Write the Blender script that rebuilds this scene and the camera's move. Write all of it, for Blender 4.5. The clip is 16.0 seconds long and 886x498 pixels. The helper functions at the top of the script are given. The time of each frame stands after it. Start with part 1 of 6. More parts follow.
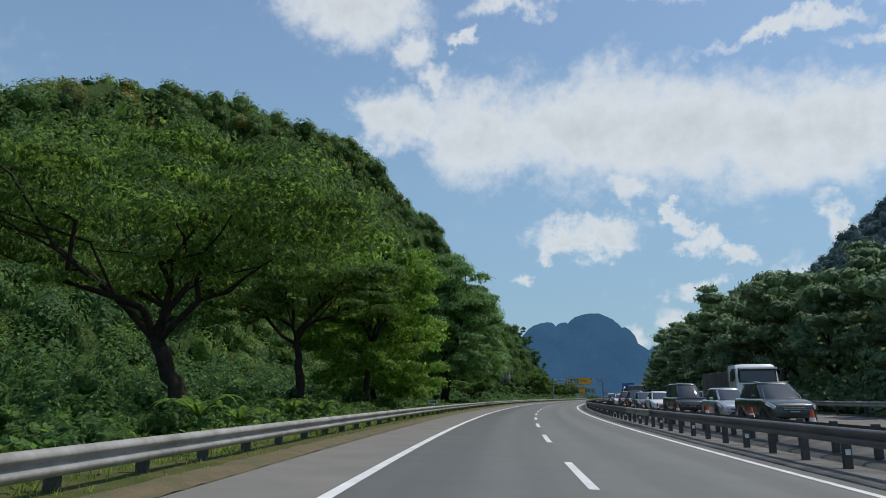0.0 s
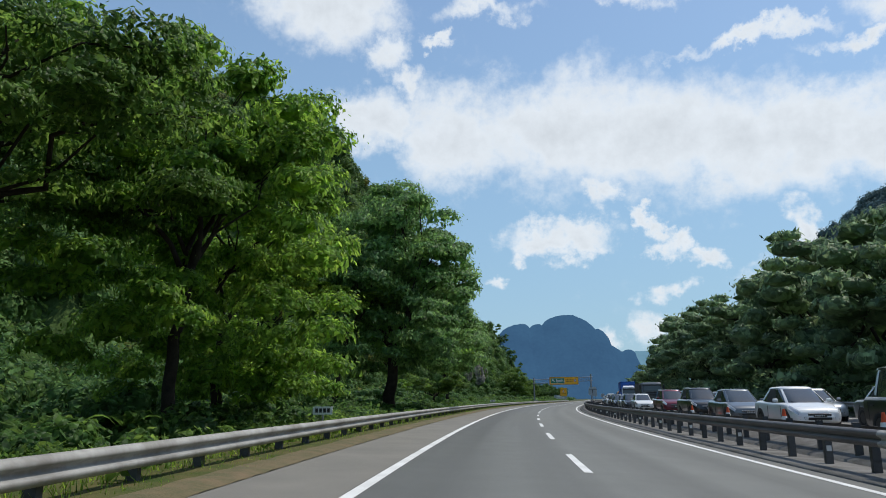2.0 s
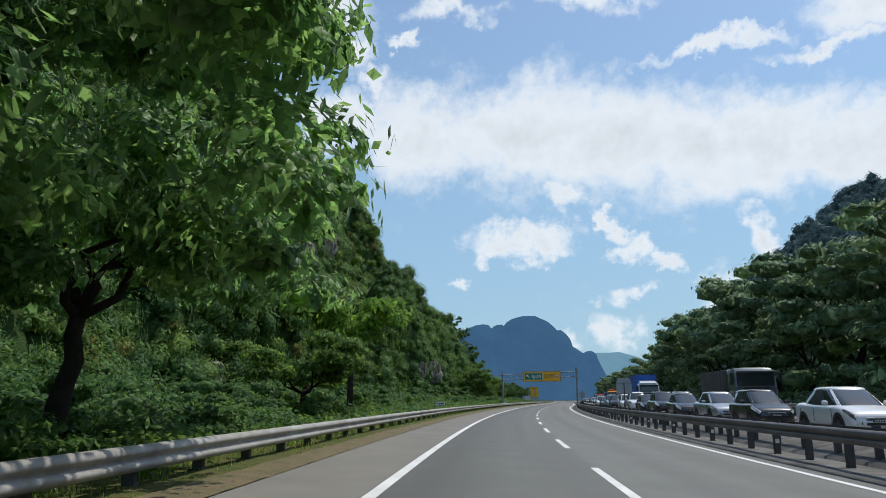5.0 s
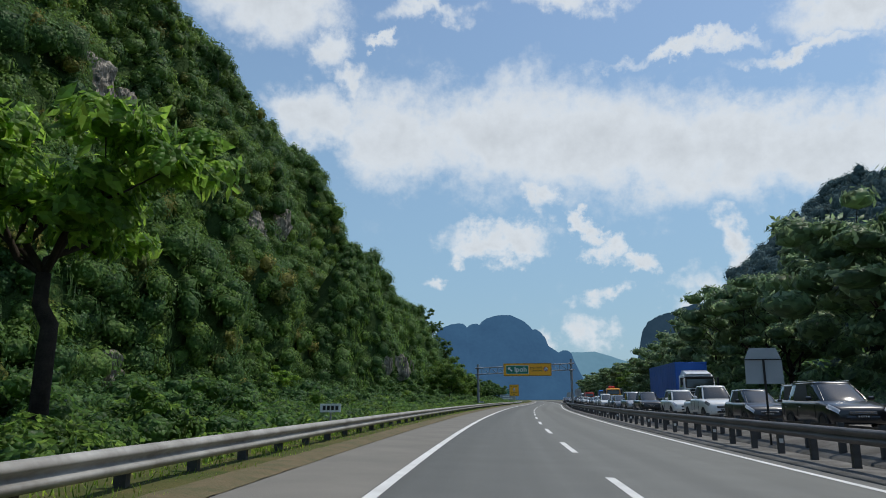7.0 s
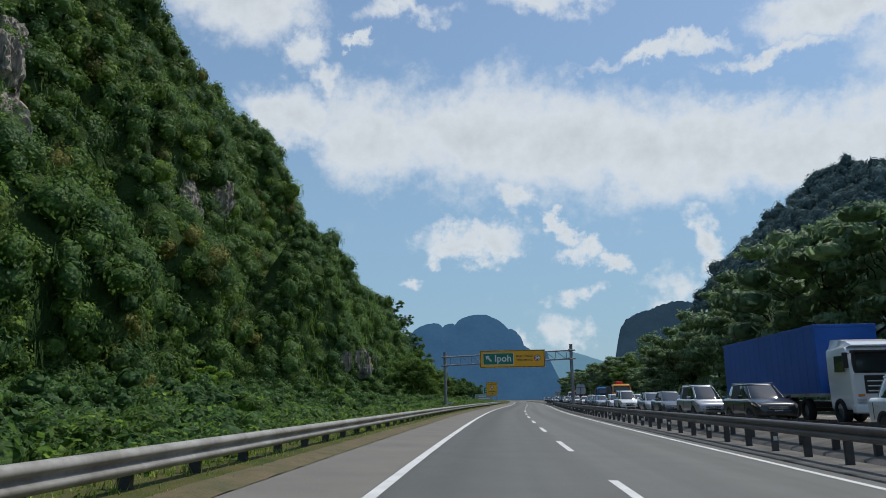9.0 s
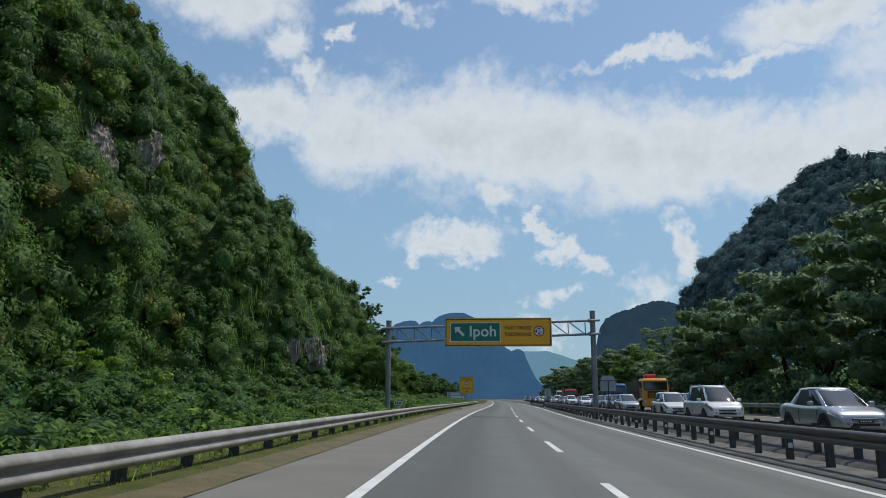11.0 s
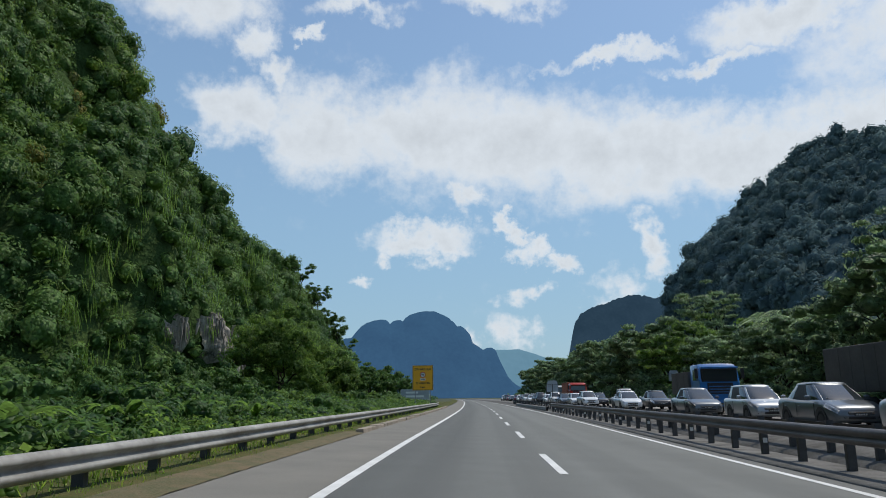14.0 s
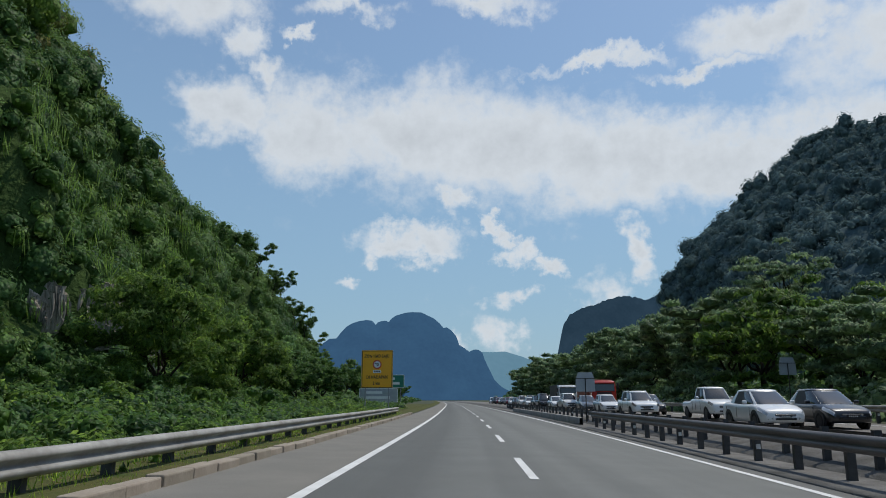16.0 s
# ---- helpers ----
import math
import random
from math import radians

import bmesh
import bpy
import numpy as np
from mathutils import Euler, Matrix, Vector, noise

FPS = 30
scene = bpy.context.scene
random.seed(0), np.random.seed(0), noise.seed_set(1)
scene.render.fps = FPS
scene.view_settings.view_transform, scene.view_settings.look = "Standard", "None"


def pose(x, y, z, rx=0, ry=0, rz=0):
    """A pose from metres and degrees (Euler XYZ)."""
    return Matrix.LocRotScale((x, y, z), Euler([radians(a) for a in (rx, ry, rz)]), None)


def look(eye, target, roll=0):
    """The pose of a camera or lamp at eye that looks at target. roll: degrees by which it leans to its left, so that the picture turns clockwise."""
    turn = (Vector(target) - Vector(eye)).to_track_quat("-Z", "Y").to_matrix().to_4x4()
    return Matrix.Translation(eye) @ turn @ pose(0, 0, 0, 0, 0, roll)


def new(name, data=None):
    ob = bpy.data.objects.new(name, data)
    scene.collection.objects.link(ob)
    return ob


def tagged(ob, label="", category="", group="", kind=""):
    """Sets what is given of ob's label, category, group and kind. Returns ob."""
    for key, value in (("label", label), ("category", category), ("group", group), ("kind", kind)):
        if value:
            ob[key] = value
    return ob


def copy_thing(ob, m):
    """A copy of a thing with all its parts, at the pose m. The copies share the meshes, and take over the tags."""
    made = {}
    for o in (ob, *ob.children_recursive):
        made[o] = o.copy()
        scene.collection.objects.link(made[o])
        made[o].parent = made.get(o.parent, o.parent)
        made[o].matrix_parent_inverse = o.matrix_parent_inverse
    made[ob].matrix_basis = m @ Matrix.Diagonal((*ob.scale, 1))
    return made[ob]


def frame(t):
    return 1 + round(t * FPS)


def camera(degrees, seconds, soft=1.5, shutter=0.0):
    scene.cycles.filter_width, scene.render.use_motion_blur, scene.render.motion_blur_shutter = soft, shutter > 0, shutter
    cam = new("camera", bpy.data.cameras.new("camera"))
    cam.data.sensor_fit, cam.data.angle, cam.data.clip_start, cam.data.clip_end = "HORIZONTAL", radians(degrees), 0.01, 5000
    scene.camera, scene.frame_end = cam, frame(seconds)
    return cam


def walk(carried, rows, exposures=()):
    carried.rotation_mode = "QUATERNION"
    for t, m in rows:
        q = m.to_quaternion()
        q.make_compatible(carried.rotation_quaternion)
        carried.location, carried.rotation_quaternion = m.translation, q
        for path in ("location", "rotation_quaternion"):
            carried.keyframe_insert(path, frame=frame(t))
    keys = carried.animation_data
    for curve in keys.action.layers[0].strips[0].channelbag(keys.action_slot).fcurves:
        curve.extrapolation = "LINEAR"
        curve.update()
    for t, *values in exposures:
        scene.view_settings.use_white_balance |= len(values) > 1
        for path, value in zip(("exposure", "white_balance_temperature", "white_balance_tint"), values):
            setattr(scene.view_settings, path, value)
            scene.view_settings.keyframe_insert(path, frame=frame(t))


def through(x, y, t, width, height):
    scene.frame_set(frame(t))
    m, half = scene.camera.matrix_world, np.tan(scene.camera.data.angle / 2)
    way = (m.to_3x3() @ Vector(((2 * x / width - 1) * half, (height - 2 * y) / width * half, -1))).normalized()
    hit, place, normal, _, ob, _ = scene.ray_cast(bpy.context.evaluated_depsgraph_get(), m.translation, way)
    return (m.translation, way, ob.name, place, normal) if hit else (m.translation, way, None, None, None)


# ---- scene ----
cam = camera(64.1, 16.0, soft=0.95)
EYE = 1.187
# seconds, x, y, yaw, pitch, roll
ROWS = [
    (0.0, 0.00, 0.00, 2.69, 11.85, 0.20),
    (0.5, 0.14, 7.07, 2.20, 11.85, 0.25),
    (1.0, 0.34, 14.19, 1.68, 11.82, 0.34),
    (1.5, 0.61, 21.35, 1.14, 11.89, 0.44),
    (2.0, 0.95, 28.55, 0.60, 12.01, 0.39),
    (2.5, 1.37, 35.79, 0.06, 12.02, 0.25),
    (3.0, 1.86, 43.08, -0.45, 12.00, 0.14),
    (3.5, 2.41, 50.44, -0.90, 12.04, 0.12),
    (4.0, 3.03, 57.86, -1.33, 12.14, 0.20),
    (4.5, 3.73, 65.35, -1.91, 12.09, 0.21),
    (7.0, 8.26, 102.80, -4.47, 12.02, 0.21),
    (7.5, 9.35, 110.14, -4.90, 12.02, 0.34),
    (8.0, 10.50, 117.44, -5.36, 12.03, 0.40),
    (8.5, 11.71, 124.77, -5.90, 11.99, 0.49),
    (9.0, 13.00, 132.24, -6.38, 12.05, 0.62),
    (11.5, 20.60, 171.45, -8.72, 11.88, -0.10),
    (12.0, 22.29, 179.39, -9.11, 11.91, 0.27),
    (12.5, 24.01, 187.24, -9.46, 11.91, 0.64),
    (13.0, 25.75, 195.01, -9.83, 11.90, 0.82),
    (13.5, 27.51, 202.70, -10.15, 11.90, 0.79),
    (14.0, 29.29, 210.31, -10.50, 11.88, 0.59),
    (14.5, 31.09, 217.86, -10.86, 11.95, 0.41),
    (15.0, 32.91, 225.36, -11.16, 11.90, 0.32),
    (15.5, 34.74, 232.78, -11.43, 11.93, 0.23),
    (16.0, 36.57, 240.15, -11.64, 12.03, 0.10),
]
walk(cam, [(t, pose(x, y, EYE, 90 + pitch, roll, yaw)) for t, x, y, yaw, pitch, roll in ROWS],
     exposures=((0.0, 0.0), (1.5, 0.20), (4.5, 0.30), (7.0, 0.04), (9.0, 0.0), (12.0, 0.0), (14.0, 0.09), (16.0, -0.04)))

# ---- light ----
SUN_EL, SUN_AZ = 62.0, 72.0     # degrees above the horizon, degrees to the right of +y


def build_world():
    w = bpy.data.worlds.new("sky")
    scene.world = w
    w.use_nodes = True
    nt = w.node_tree
    nt.nodes.clear()
    N, L = nt.nodes.new, nt.links.new
    out, bg = N("ShaderNodeOutputWorld"), N("ShaderNodeBackground")
    sky = N("ShaderNodeTexSky")
    sky.sky_type, sky.sun_disc = "NISHITA", False
    sky.sun_elevation, sky.sun_rotation = radians(SUN_EL), radians(SUN_AZ)
    sky.air_density, sky.dust_density, sky.ozone_density = 1.0, 0.6, 1.4

    def m(op, a, b=0.0, c=0.0):
        n = N("ShaderNodeMath")
        n.operation = op
        for i, v in enumerate((a, b, c)):
            if isinstance(v, (int, float)):
                n.inputs[i].default_value = v
            else:
                L(v, n.inputs[i])
        return n.outputs[0]

    co = N("ShaderNodeTexCoord")
    sep = N("ShaderNodeSeparateXYZ")
    L(co.outputs["Generated"], sep.inputs[0])
    x, y, z = sep.outputs
    az = m("MULTIPLY", m("ARCTAN2", x, y), 57.2958)
    el = m("MULTIPLY", m("ARCSINE", z), 57.2958)

    def fbm(scale, detail, rough, off, sx=1.0, sy=1.0):
        c = N("ShaderNodeCombineXYZ")
        L(m("MULTIPLY_ADD", az, sx, off), c.inputs[0])
        L(m("MULTIPLY", el, sy), c.inputs[1])
        n = N("ShaderNodeTexNoise")
        n.inputs["Scale"].default_value, n.inputs["Detail"].default_value, n.inputs["Roughness"].default_value = scale, detail, rough
        L(c.outputs[0], n.inputs["Vector"])
        return n.outputs[0]

    warp = m("SUBTRACT", fbm(0.16, 7, 0.62, 3.0, 0.8, 1.3), 0.5)
    puff = m("SUBTRACT", fbm(0.55, 8, 0.62, 40.0), 0.5)
    # cloud banks: azimuth, elevation, half width, half height, weight
    banks = ((-6, 21.9, 4.5, 2.9, 1.15), (0.5, 21.2, 6, 4.8, 1.3), (9, 21.0, 8, 5.2, 1.35), (16.5, 19.9, 8, 5.4, 1.35), (23, 18.8, 7, 4.8, 1.35), (29, 18.4, 7, 4.0, 1.35), (35, 17.6, 7, 3.5, 1.3), (42, 18.0, 9, 3.8, 1.3),
             (-10.5, 31.0, 6.5, 3.8, 1.25), (-5.8, 27.3, 2.4, 1.9, 0.95), (-3.0, 25.4, 2.4, 1.6, 1.0), (9.6, 12.9, 4.3, 1.4, 1.15), (7.4, 11.8, 1.6, 0.9, 0.95), (13.0, 16.0, 1.9, 1.9, 1.1), (16.2, 13.5, 1.3, 1.1, 1.1), (18.0, 12.0, 1.9, 1.2, 1.15), (19.6, 10.7, 1.7, 0.9, 1.05),
             (27.2, 12.0, 2.0, 1.9, 1.25), (24.5, 9.0, 2.6, 1.5, 0.8), (24.2, 26.1, 5.5, 0.75, 1.0), (33.2, 24.5, 5.2, 0.85, 1.05), (37.5, 26.9, 6.4, 2.2, 1.25), (47, 25, 8, 5, 1.1), (-0.6, 28.4, 2.2, 0.5, 0.85), (3.4, 30.4, 4.0, 1.1, 0.85), (16, 31.3, 5.5, 1.2, 0.9),
             (17.6, 8.0, 1.9, 0.9, 0.9), (16.4, 5.0, 1.9, 1.5, 0.85), (12.8, 4.6, 1.4, 1.2, 0.75), (3.8, 9.7, 1.2, 0.6, 0.75), (23.9, 7.2, 2.0, 1.0, 0.7))
    # ragged outlines: the banks' shapes are drawn out by turbulence
    az2 = m("ADD", az, m("ADD", m("MULTIPLY", m("SUBTRACT", fbm(0.13, 6, 0.6, 11.0), 0.5), 13.0), m("MULTIPLY", m("SUBTRACT", fbm(0.55, 6, 0.62, 23.0), 0.5), 4.5)))
    el2 = m("ADD", el, m("ADD", m("MULTIPLY", m("SUBTRACT", fbm(0.15, 6, 0.6, 57.0), 0.5), 6.5), m("MULTIPLY", m("SUBTRACT", fbm(0.6, 6, 0.62, 71.0), 0.5), 3.2)))
    total = None
    for a, e, wa, we, wt in banks:
        d = m("SQRT", m("ADD", m("POWER", m("MULTIPLY", m("SUBTRACT", az2, a), 1 / wa), 2.0), m("POWER", m("MULTIPLY", m("SUBTRACT", el2, e), 1 / we), 2.0)))
        v = m("MULTIPLY", m("MAXIMUM", m("SUBTRACT", 1.25, d), 0.0), wt)
        total = v if total is None else m("MAXIMUM", total, v)
    # broken cloud all round, away from the banks
    rest = m("MULTIPLY", m("SUBTRACT", fbm(0.055, 4, 0.55, 90.0, 0.7, 1.6), 0.50), 1.6)
    away = m("MINIMUM", m("MAXIMUM", m("MULTIPLY", m("SUBTRACT", m("ABSOLUTE", m("SUBTRACT", az, 15.0)), 36.0), 0.08), 0.0), 1.0)
    total = m("MAXIMUM", total, m("MULTIPLY", rest, away))
    dens = m("ADD", total, m("ADD", m("MULTIPLY", warp, 0.9), m("MULTIPLY", puff, 0.7)))
    ramp = N("ShaderNodeMapRange")
    ramp.interpolation_type = "SMOOTHSTEP"
    L(dens, ramp.inputs[0])
    ramp.inputs[1].default_value, ramp.inputs[2].default_value = 0.06, 1.0
    thick = N("ShaderNodeMapRange")
    L(m("ADD", dens, m("MULTIPLY", puff, 1.2)), thick.inputs[0])
    thick.inputs[1].default_value, thick.inputs[2].default_value, thick.inputs[3].default_value, thick.inputs[4].default_value = 0.5, 1.9, 1.0, 0.80
    cloud = N("ShaderNodeCombineColor")
    L(m("MULTIPLY", thick.outputs[0], 5.05), cloud.inputs[0])
    L(m("MULTIPLY", thick.outputs[0], 5.4), cloud.inputs[1])
    L(m("MULTIPLY", thick.outputs[0], 5.75), cloud.inputs[2])
    # pale haze low over the horizon
    hz = N("ShaderNodeMapRange")
    hz.interpolation_type = "SMOOTHSTEP"
    L(el, hz.inputs[0])
    hz.inputs[1].default_value, hz.inputs[2].default_value, hz.inputs[3].default_value, hz.inputs[4].default_value = -2.0, 40.0, 0.80, 0.16
    hmix = N("ShaderNodeMix")
    hmix.data_type = "RGBA"
    L(hz.outputs[0], hmix.inputs[0])
    L(sky.outputs[0], hmix.inputs[6])
    hmix.inputs[7].default_value = (1.55, 2.75, 3.75, 1)
    mix = N("ShaderNodeMix")
    mix.data_type = "RGBA"
    L(m("MULTIPLY", ramp.outputs[0], 0.93), mix.inputs[0])
    L(hmix.outputs[2], mix.inputs[6])
    L(cloud.outputs[0], mix.inputs[7])
    L(mix.outputs[2], bg.inputs[0])
    bg.inputs[1].default_value = 0.14
    L(bg.outputs[0], out.inputs[0])


build_world()
sun = new("sun", bpy.data.lights.new("sun", "SUN"))
sun.data.energy, sun.data.angle, sun.data.color = 2.7, radians(0.6), (1.0, 0.95, 0.86)
sun.matrix_world = look((0, 0, 300), (-300 * math.sin(radians(SUN_AZ)) * math.cos(radians(SUN_EL)), -300 * math.cos(radians(SUN_AZ)) * math.cos(radians(SUN_EL)), 300 - 300 * math.sin(radians(SUN_EL))))

# ---- materials ----
def mat(name, col, rough=0.6, metal=0.0, var=0.25, scale=4.0, fine=40.0, bump=0.0, col2=None, spec=0.5, rnd=0.0, coat=0.0, obj=False, relief=0.02, drop=1.0):
    """Principled surface whose colour drifts at two scales, from col to col2, with fine relief."""
    k = bpy.data.materials.new(name)
    k.use_nodes = True
    nt = k.node_tree
    N, L = nt.nodes.new, nt.links.new
    b = nt.nodes["Principled BSDF"]
    b.inputs["Roughness"].default_value, b.inputs["Metallic"].default_value = rough, metal
    b.inputs["Specular IOR Level"].default_value = spec
    b.inputs["Coat Weight"].default_value = coat
    co = N("ShaderNodeTexCoord")
    src = co.outputs["Object"]
    if drop != 1.0:
        # drawn out downwards
        mp = N("ShaderNodeMapping")
        mp.inputs["Scale"].default_value = (1, 1, drop)
        L(src, mp.inputs[0])
        src = mp.outputs[0]
    n1, n2 = N("ShaderNodeTexNoise"), N("ShaderNodeTexNoise")
    for n, s, d in ((n1, scale, 5), (n2, fine, 3)):
        n.inputs["Scale"].default_value, n.inputs["Detail"].default_value = s, d
        L(src, n.inputs["Vector"])
    add = N("ShaderNodeMath")
    add.operation = "MULTIPLY_ADD"
    L(n2.outputs[0], add.inputs[0])
    add.inputs[1].default_value = 0.4
    L(n1.outputs[0], add.inputs[2])
    rng = N("ShaderNodeMapRange")
    L(add.outputs[0], rng.inputs[0])
    rng.inputs[1].default_value, rng.inputs[2].default_value = 0.45, 0.95
    mix = N("ShaderNodeMix")
    mix.data_type = "RGBA"
    L(rng.outputs[0], mix.inputs[0])
    c2 = col2 or tuple(min(1.0, c * (1 - var)) for c in col)
    mix.inputs[6].default_value, mix.inputs[7].default_value = (*col, 1), (*c2, 1)
    res = mix.outputs[2]
    if rnd:
        info = N("ShaderNodeObjectInfo") if obj else N("ShaderNodeNewGeometry")
        hsv = N("ShaderNodeHueSaturation")
        mr, mh = N("ShaderNodeMapRange"), N("ShaderNodeMapRange")
        o = info.outputs["Random"] if obj else info.outputs["Random Per Island"]
        L(o, mr.inputs[0])
        mr.inputs[3].default_value, mr.inputs[4].default_value = 1 - rnd, 1 + rnd
        L(o, mh.inputs[0])
        mh.inputs[3].default_value, mh.inputs[4].default_value = 0.5 + rnd * 0.04, 0.5 - rnd * 0.05
        L(mr.outputs[0], hsv.inputs["Value"])
        L(mh.outputs[0], hsv.inputs["Hue"])
        L(res, hsv.inputs["Color"])
        res = hsv.outputs[0]
    L(res, b.inputs["Base Color"])
    if bump:
        bp = N("ShaderNodeBump")
        bp.inputs["Strength"].default_value, bp.inputs["Distance"].default_value = bump, relief
        L(n2.outputs[0], bp.inputs["Height"])
        L(bp.outputs[0], b.inputs["Normal"])
    return k


def leaf_mat(name, col, col2, scale=0.25, rnd=0.35, through=0.35, gloss=0.25, tone=False, grain=5.0, dark=0.45, relief=0.12):
    """Foliage: gloss, light that comes through the leaf, colour that drifts over the crown and from leaf to leaf, and a mosaic of single leaves, grain to the metre."""
    k = mat(name, col, 0.5, 0.0, scale=scale, fine=2.0, col2=col2, rnd=rnd, spec=gloss)
    nt = k.node_tree
    N, L = nt.nodes.new, nt.links.new
    b = nt.nodes["Principled BSDF"]
    if tone:
        # each tree has its own shade of green
        at, mx = N("ShaderNodeAttribute"), [n for n in nt.nodes if n.bl_idname == "ShaderNodeMix"][0]
        at.attribute_name = "tone"
        L(at.outputs["Fac"], mx.inputs[0])
    src = b.inputs["Base Color"].links[0].from_socket
    co, vo, sp = N("ShaderNodeTexCoord"), N("ShaderNodeTexVoronoi"), N("ShaderNodeSeparateColor")
    vo.inputs["Scale"].default_value = grain
    L(co.outputs["Object"], vo.inputs["Vector"])
    L(vo.outputs["Color"], sp.inputs[0])
    mr, hv = N("ShaderNodeMapRange"), N("ShaderNodeHueSaturation")
    L(sp.outputs[0], mr.inputs[0])
    mr.inputs[3].default_value, mr.inputs[4].default_value = dark, 1.45
    L(mr.outputs[0], hv.inputs["Value"])
    L(src, hv.inputs["Color"])
    L(hv.outputs[0], b.inputs["Base Color"])
    bp = N("ShaderNodeBump")
    bp.inputs["Strength"].default_value, bp.inputs["Distance"].default_value, bp.invert = 0.9, relief, True
    L(vo.outputs["Distance"], bp.inputs["Height"])
    L(bp.outputs[0], b.inputs["Normal"])
    tr, ms, hs = N("ShaderNodeBsdfTranslucent"), N("ShaderNodeMixShader"), N("ShaderNodeHueSaturation")
    hs.inputs["Value"].default_value, hs.inputs["Hue"].default_value = 1.8, 0.49
    L(hv.outputs[0], hs.inputs["Color"])
    L(hs.outputs[0], tr.inputs[0])
    ms.inputs[0].default_value = through
    L(b.outputs[0], ms.inputs[1])
    L(tr.outputs[0], ms.inputs[2])
    L(ms.outputs[0], nt.nodes["Material Output"].inputs[0])
    return k


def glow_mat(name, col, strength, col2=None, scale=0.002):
    """Plain far backdrop: air light painted in as an even glow, hardly any shading."""
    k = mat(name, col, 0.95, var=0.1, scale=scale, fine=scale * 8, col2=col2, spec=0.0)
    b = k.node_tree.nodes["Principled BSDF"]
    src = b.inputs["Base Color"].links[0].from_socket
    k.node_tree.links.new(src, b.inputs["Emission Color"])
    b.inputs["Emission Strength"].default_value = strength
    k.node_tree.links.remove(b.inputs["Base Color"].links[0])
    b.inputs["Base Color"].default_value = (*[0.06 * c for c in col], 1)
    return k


def road_mat(name, light, dark, tracks):
    """Asphalt: fine grain, patches, and lighter wheel tracks and darker oily lane middles that run along the road."""
    k = mat(name, light, 0.85, scale=0.9, fine=60.0, bump=0.35, col2=tuple(0.86 * c for c in light), spec=0.3)
    nt = k.node_tree
    N, L = nt.nodes.new, nt.links.new
    b = nt.nodes["Principled BSDF"]
    src = b.inputs["Base Color"].links[0].from_socket
    uv, mp, nz = N("ShaderNodeUVMap"), N("ShaderNodeMapping"), N("ShaderNodeTexNoise")
    uv.uv_map = "road"
    L(uv.outputs[0], mp.inputs[0])
    mp.inputs["Scale"].default_value = (1.0, 0.012, 1.0)
    nz.inputs["Scale"].default_value, nz.inputs["Detail"].default_value = 1.1, 4
    L(mp.outputs[0], nz.inputs["Vector"])
    sp, sn, mx = N("ShaderNodeSeparateXYZ"), N("ShaderNodeMath"), N("ShaderNodeMix")
    L(uv.outputs[0], sp.inputs[0])
    sn.operation = "MULTIPLY_ADD"
    L(sp.outputs[0], sn.inputs[0])
    sn.inputs[1].default_value, sn.inputs[2].default_value = 2 * math.pi / 1.825, -math.pi / 2
    s2 = N("ShaderNodeMath")
    s2.operation = "SINE"
    L(sn.outputs[0], s2.inputs[0])
    ad = N("ShaderNodeMath")
    ad.operation = "MULTIPLY_ADD"
    L(s2.outputs[0], ad.inputs[0])
    ad.inputs[1].default_value = 0.10
    L(nz.outputs[0], ad.inputs[2])
    rg = N("ShaderNodeMapRange")
    L(ad.outputs[0], rg.inputs[0])
    rg.inputs[1].default_value, rg.inputs[2].default_value, rg.inputs[4].default_value = 0.35, 0.75, tracks
    mx.data_type = "RGBA"
    L(rg.outputs[0], mx.inputs[0])
    L(src, mx.inputs[6])
    mx.inputs[7].default_value = (*dark, 1)
    L(mx.outputs[2], b.inputs["Base Color"])
    return k


ASPHALT = road_mat("asphalt", (0.178, 0.183, 0.172), (0.118, 0.121, 0.115), 0.75)
ASPHALT_OLD = mat("old_asphalt", (0.20, 0.19, 0.175), 0.9, scale=0.5, fine=40.0, bump=0.35, col2=(0.14, 0.133, 0.122), spec=0.25)
ASPHALT_DUSTY = mat("dusty_shoulder", (0.222, 0.21, 0.185), 0.92, scale=0.7, fine=45.0, bump=0.35, col2=(0.175, 0.168, 0.15), spec=0.2)
LINE = mat("road_paint", (0.78, 0.78, 0.76), 0.7, scale=1.5, fine=25.0, col2=(0.55, 0.55, 0.53))
GRASS = mat("verge_grass", (0.125, 0.105, 0.045), 0.95, scale=1.6, fine=22.0, bump=1.0, col2=(0.045, 0.075, 0.018), spec=0.1)
LITTER = mat("leaf_litter", (0.17, 0.12, 0.065), 0.95, scale=2.6, fine=22.0, bump=0.8, col2=(0.075, 0.08, 0.03))
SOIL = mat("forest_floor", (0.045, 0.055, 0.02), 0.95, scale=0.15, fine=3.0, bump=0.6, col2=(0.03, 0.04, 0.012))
CONCRETE = mat("concrete", (0.32, 0.31, 0.29), 0.85, scale=1.2, fine=20.0, bump=0.4, col2=(0.17, 0.165, 0.15))
CONCRETE_DARK = mat("dirty_concrete", (0.20, 0.195, 0.185), 0.95, scale=1.4, fine=18.0, bump=0.8, col2=(0.085, 0.082, 0.075), spec=0.15)
KERB = mat("kerb_concrete", (0.33, 0.285, 0.225), 0.9, scale=1.6, fine=18.0, bump=0.5, col2=(0.25, 0.21, 0.16), rnd=0.12, obj=True)
GALV = mat("galvanised_steel", (0.44, 0.43, 0.40), 0.62, 0.25, scale=1.3, fine=9.0, col2=(0.21, 0.195, 0.17), bump=0.05)
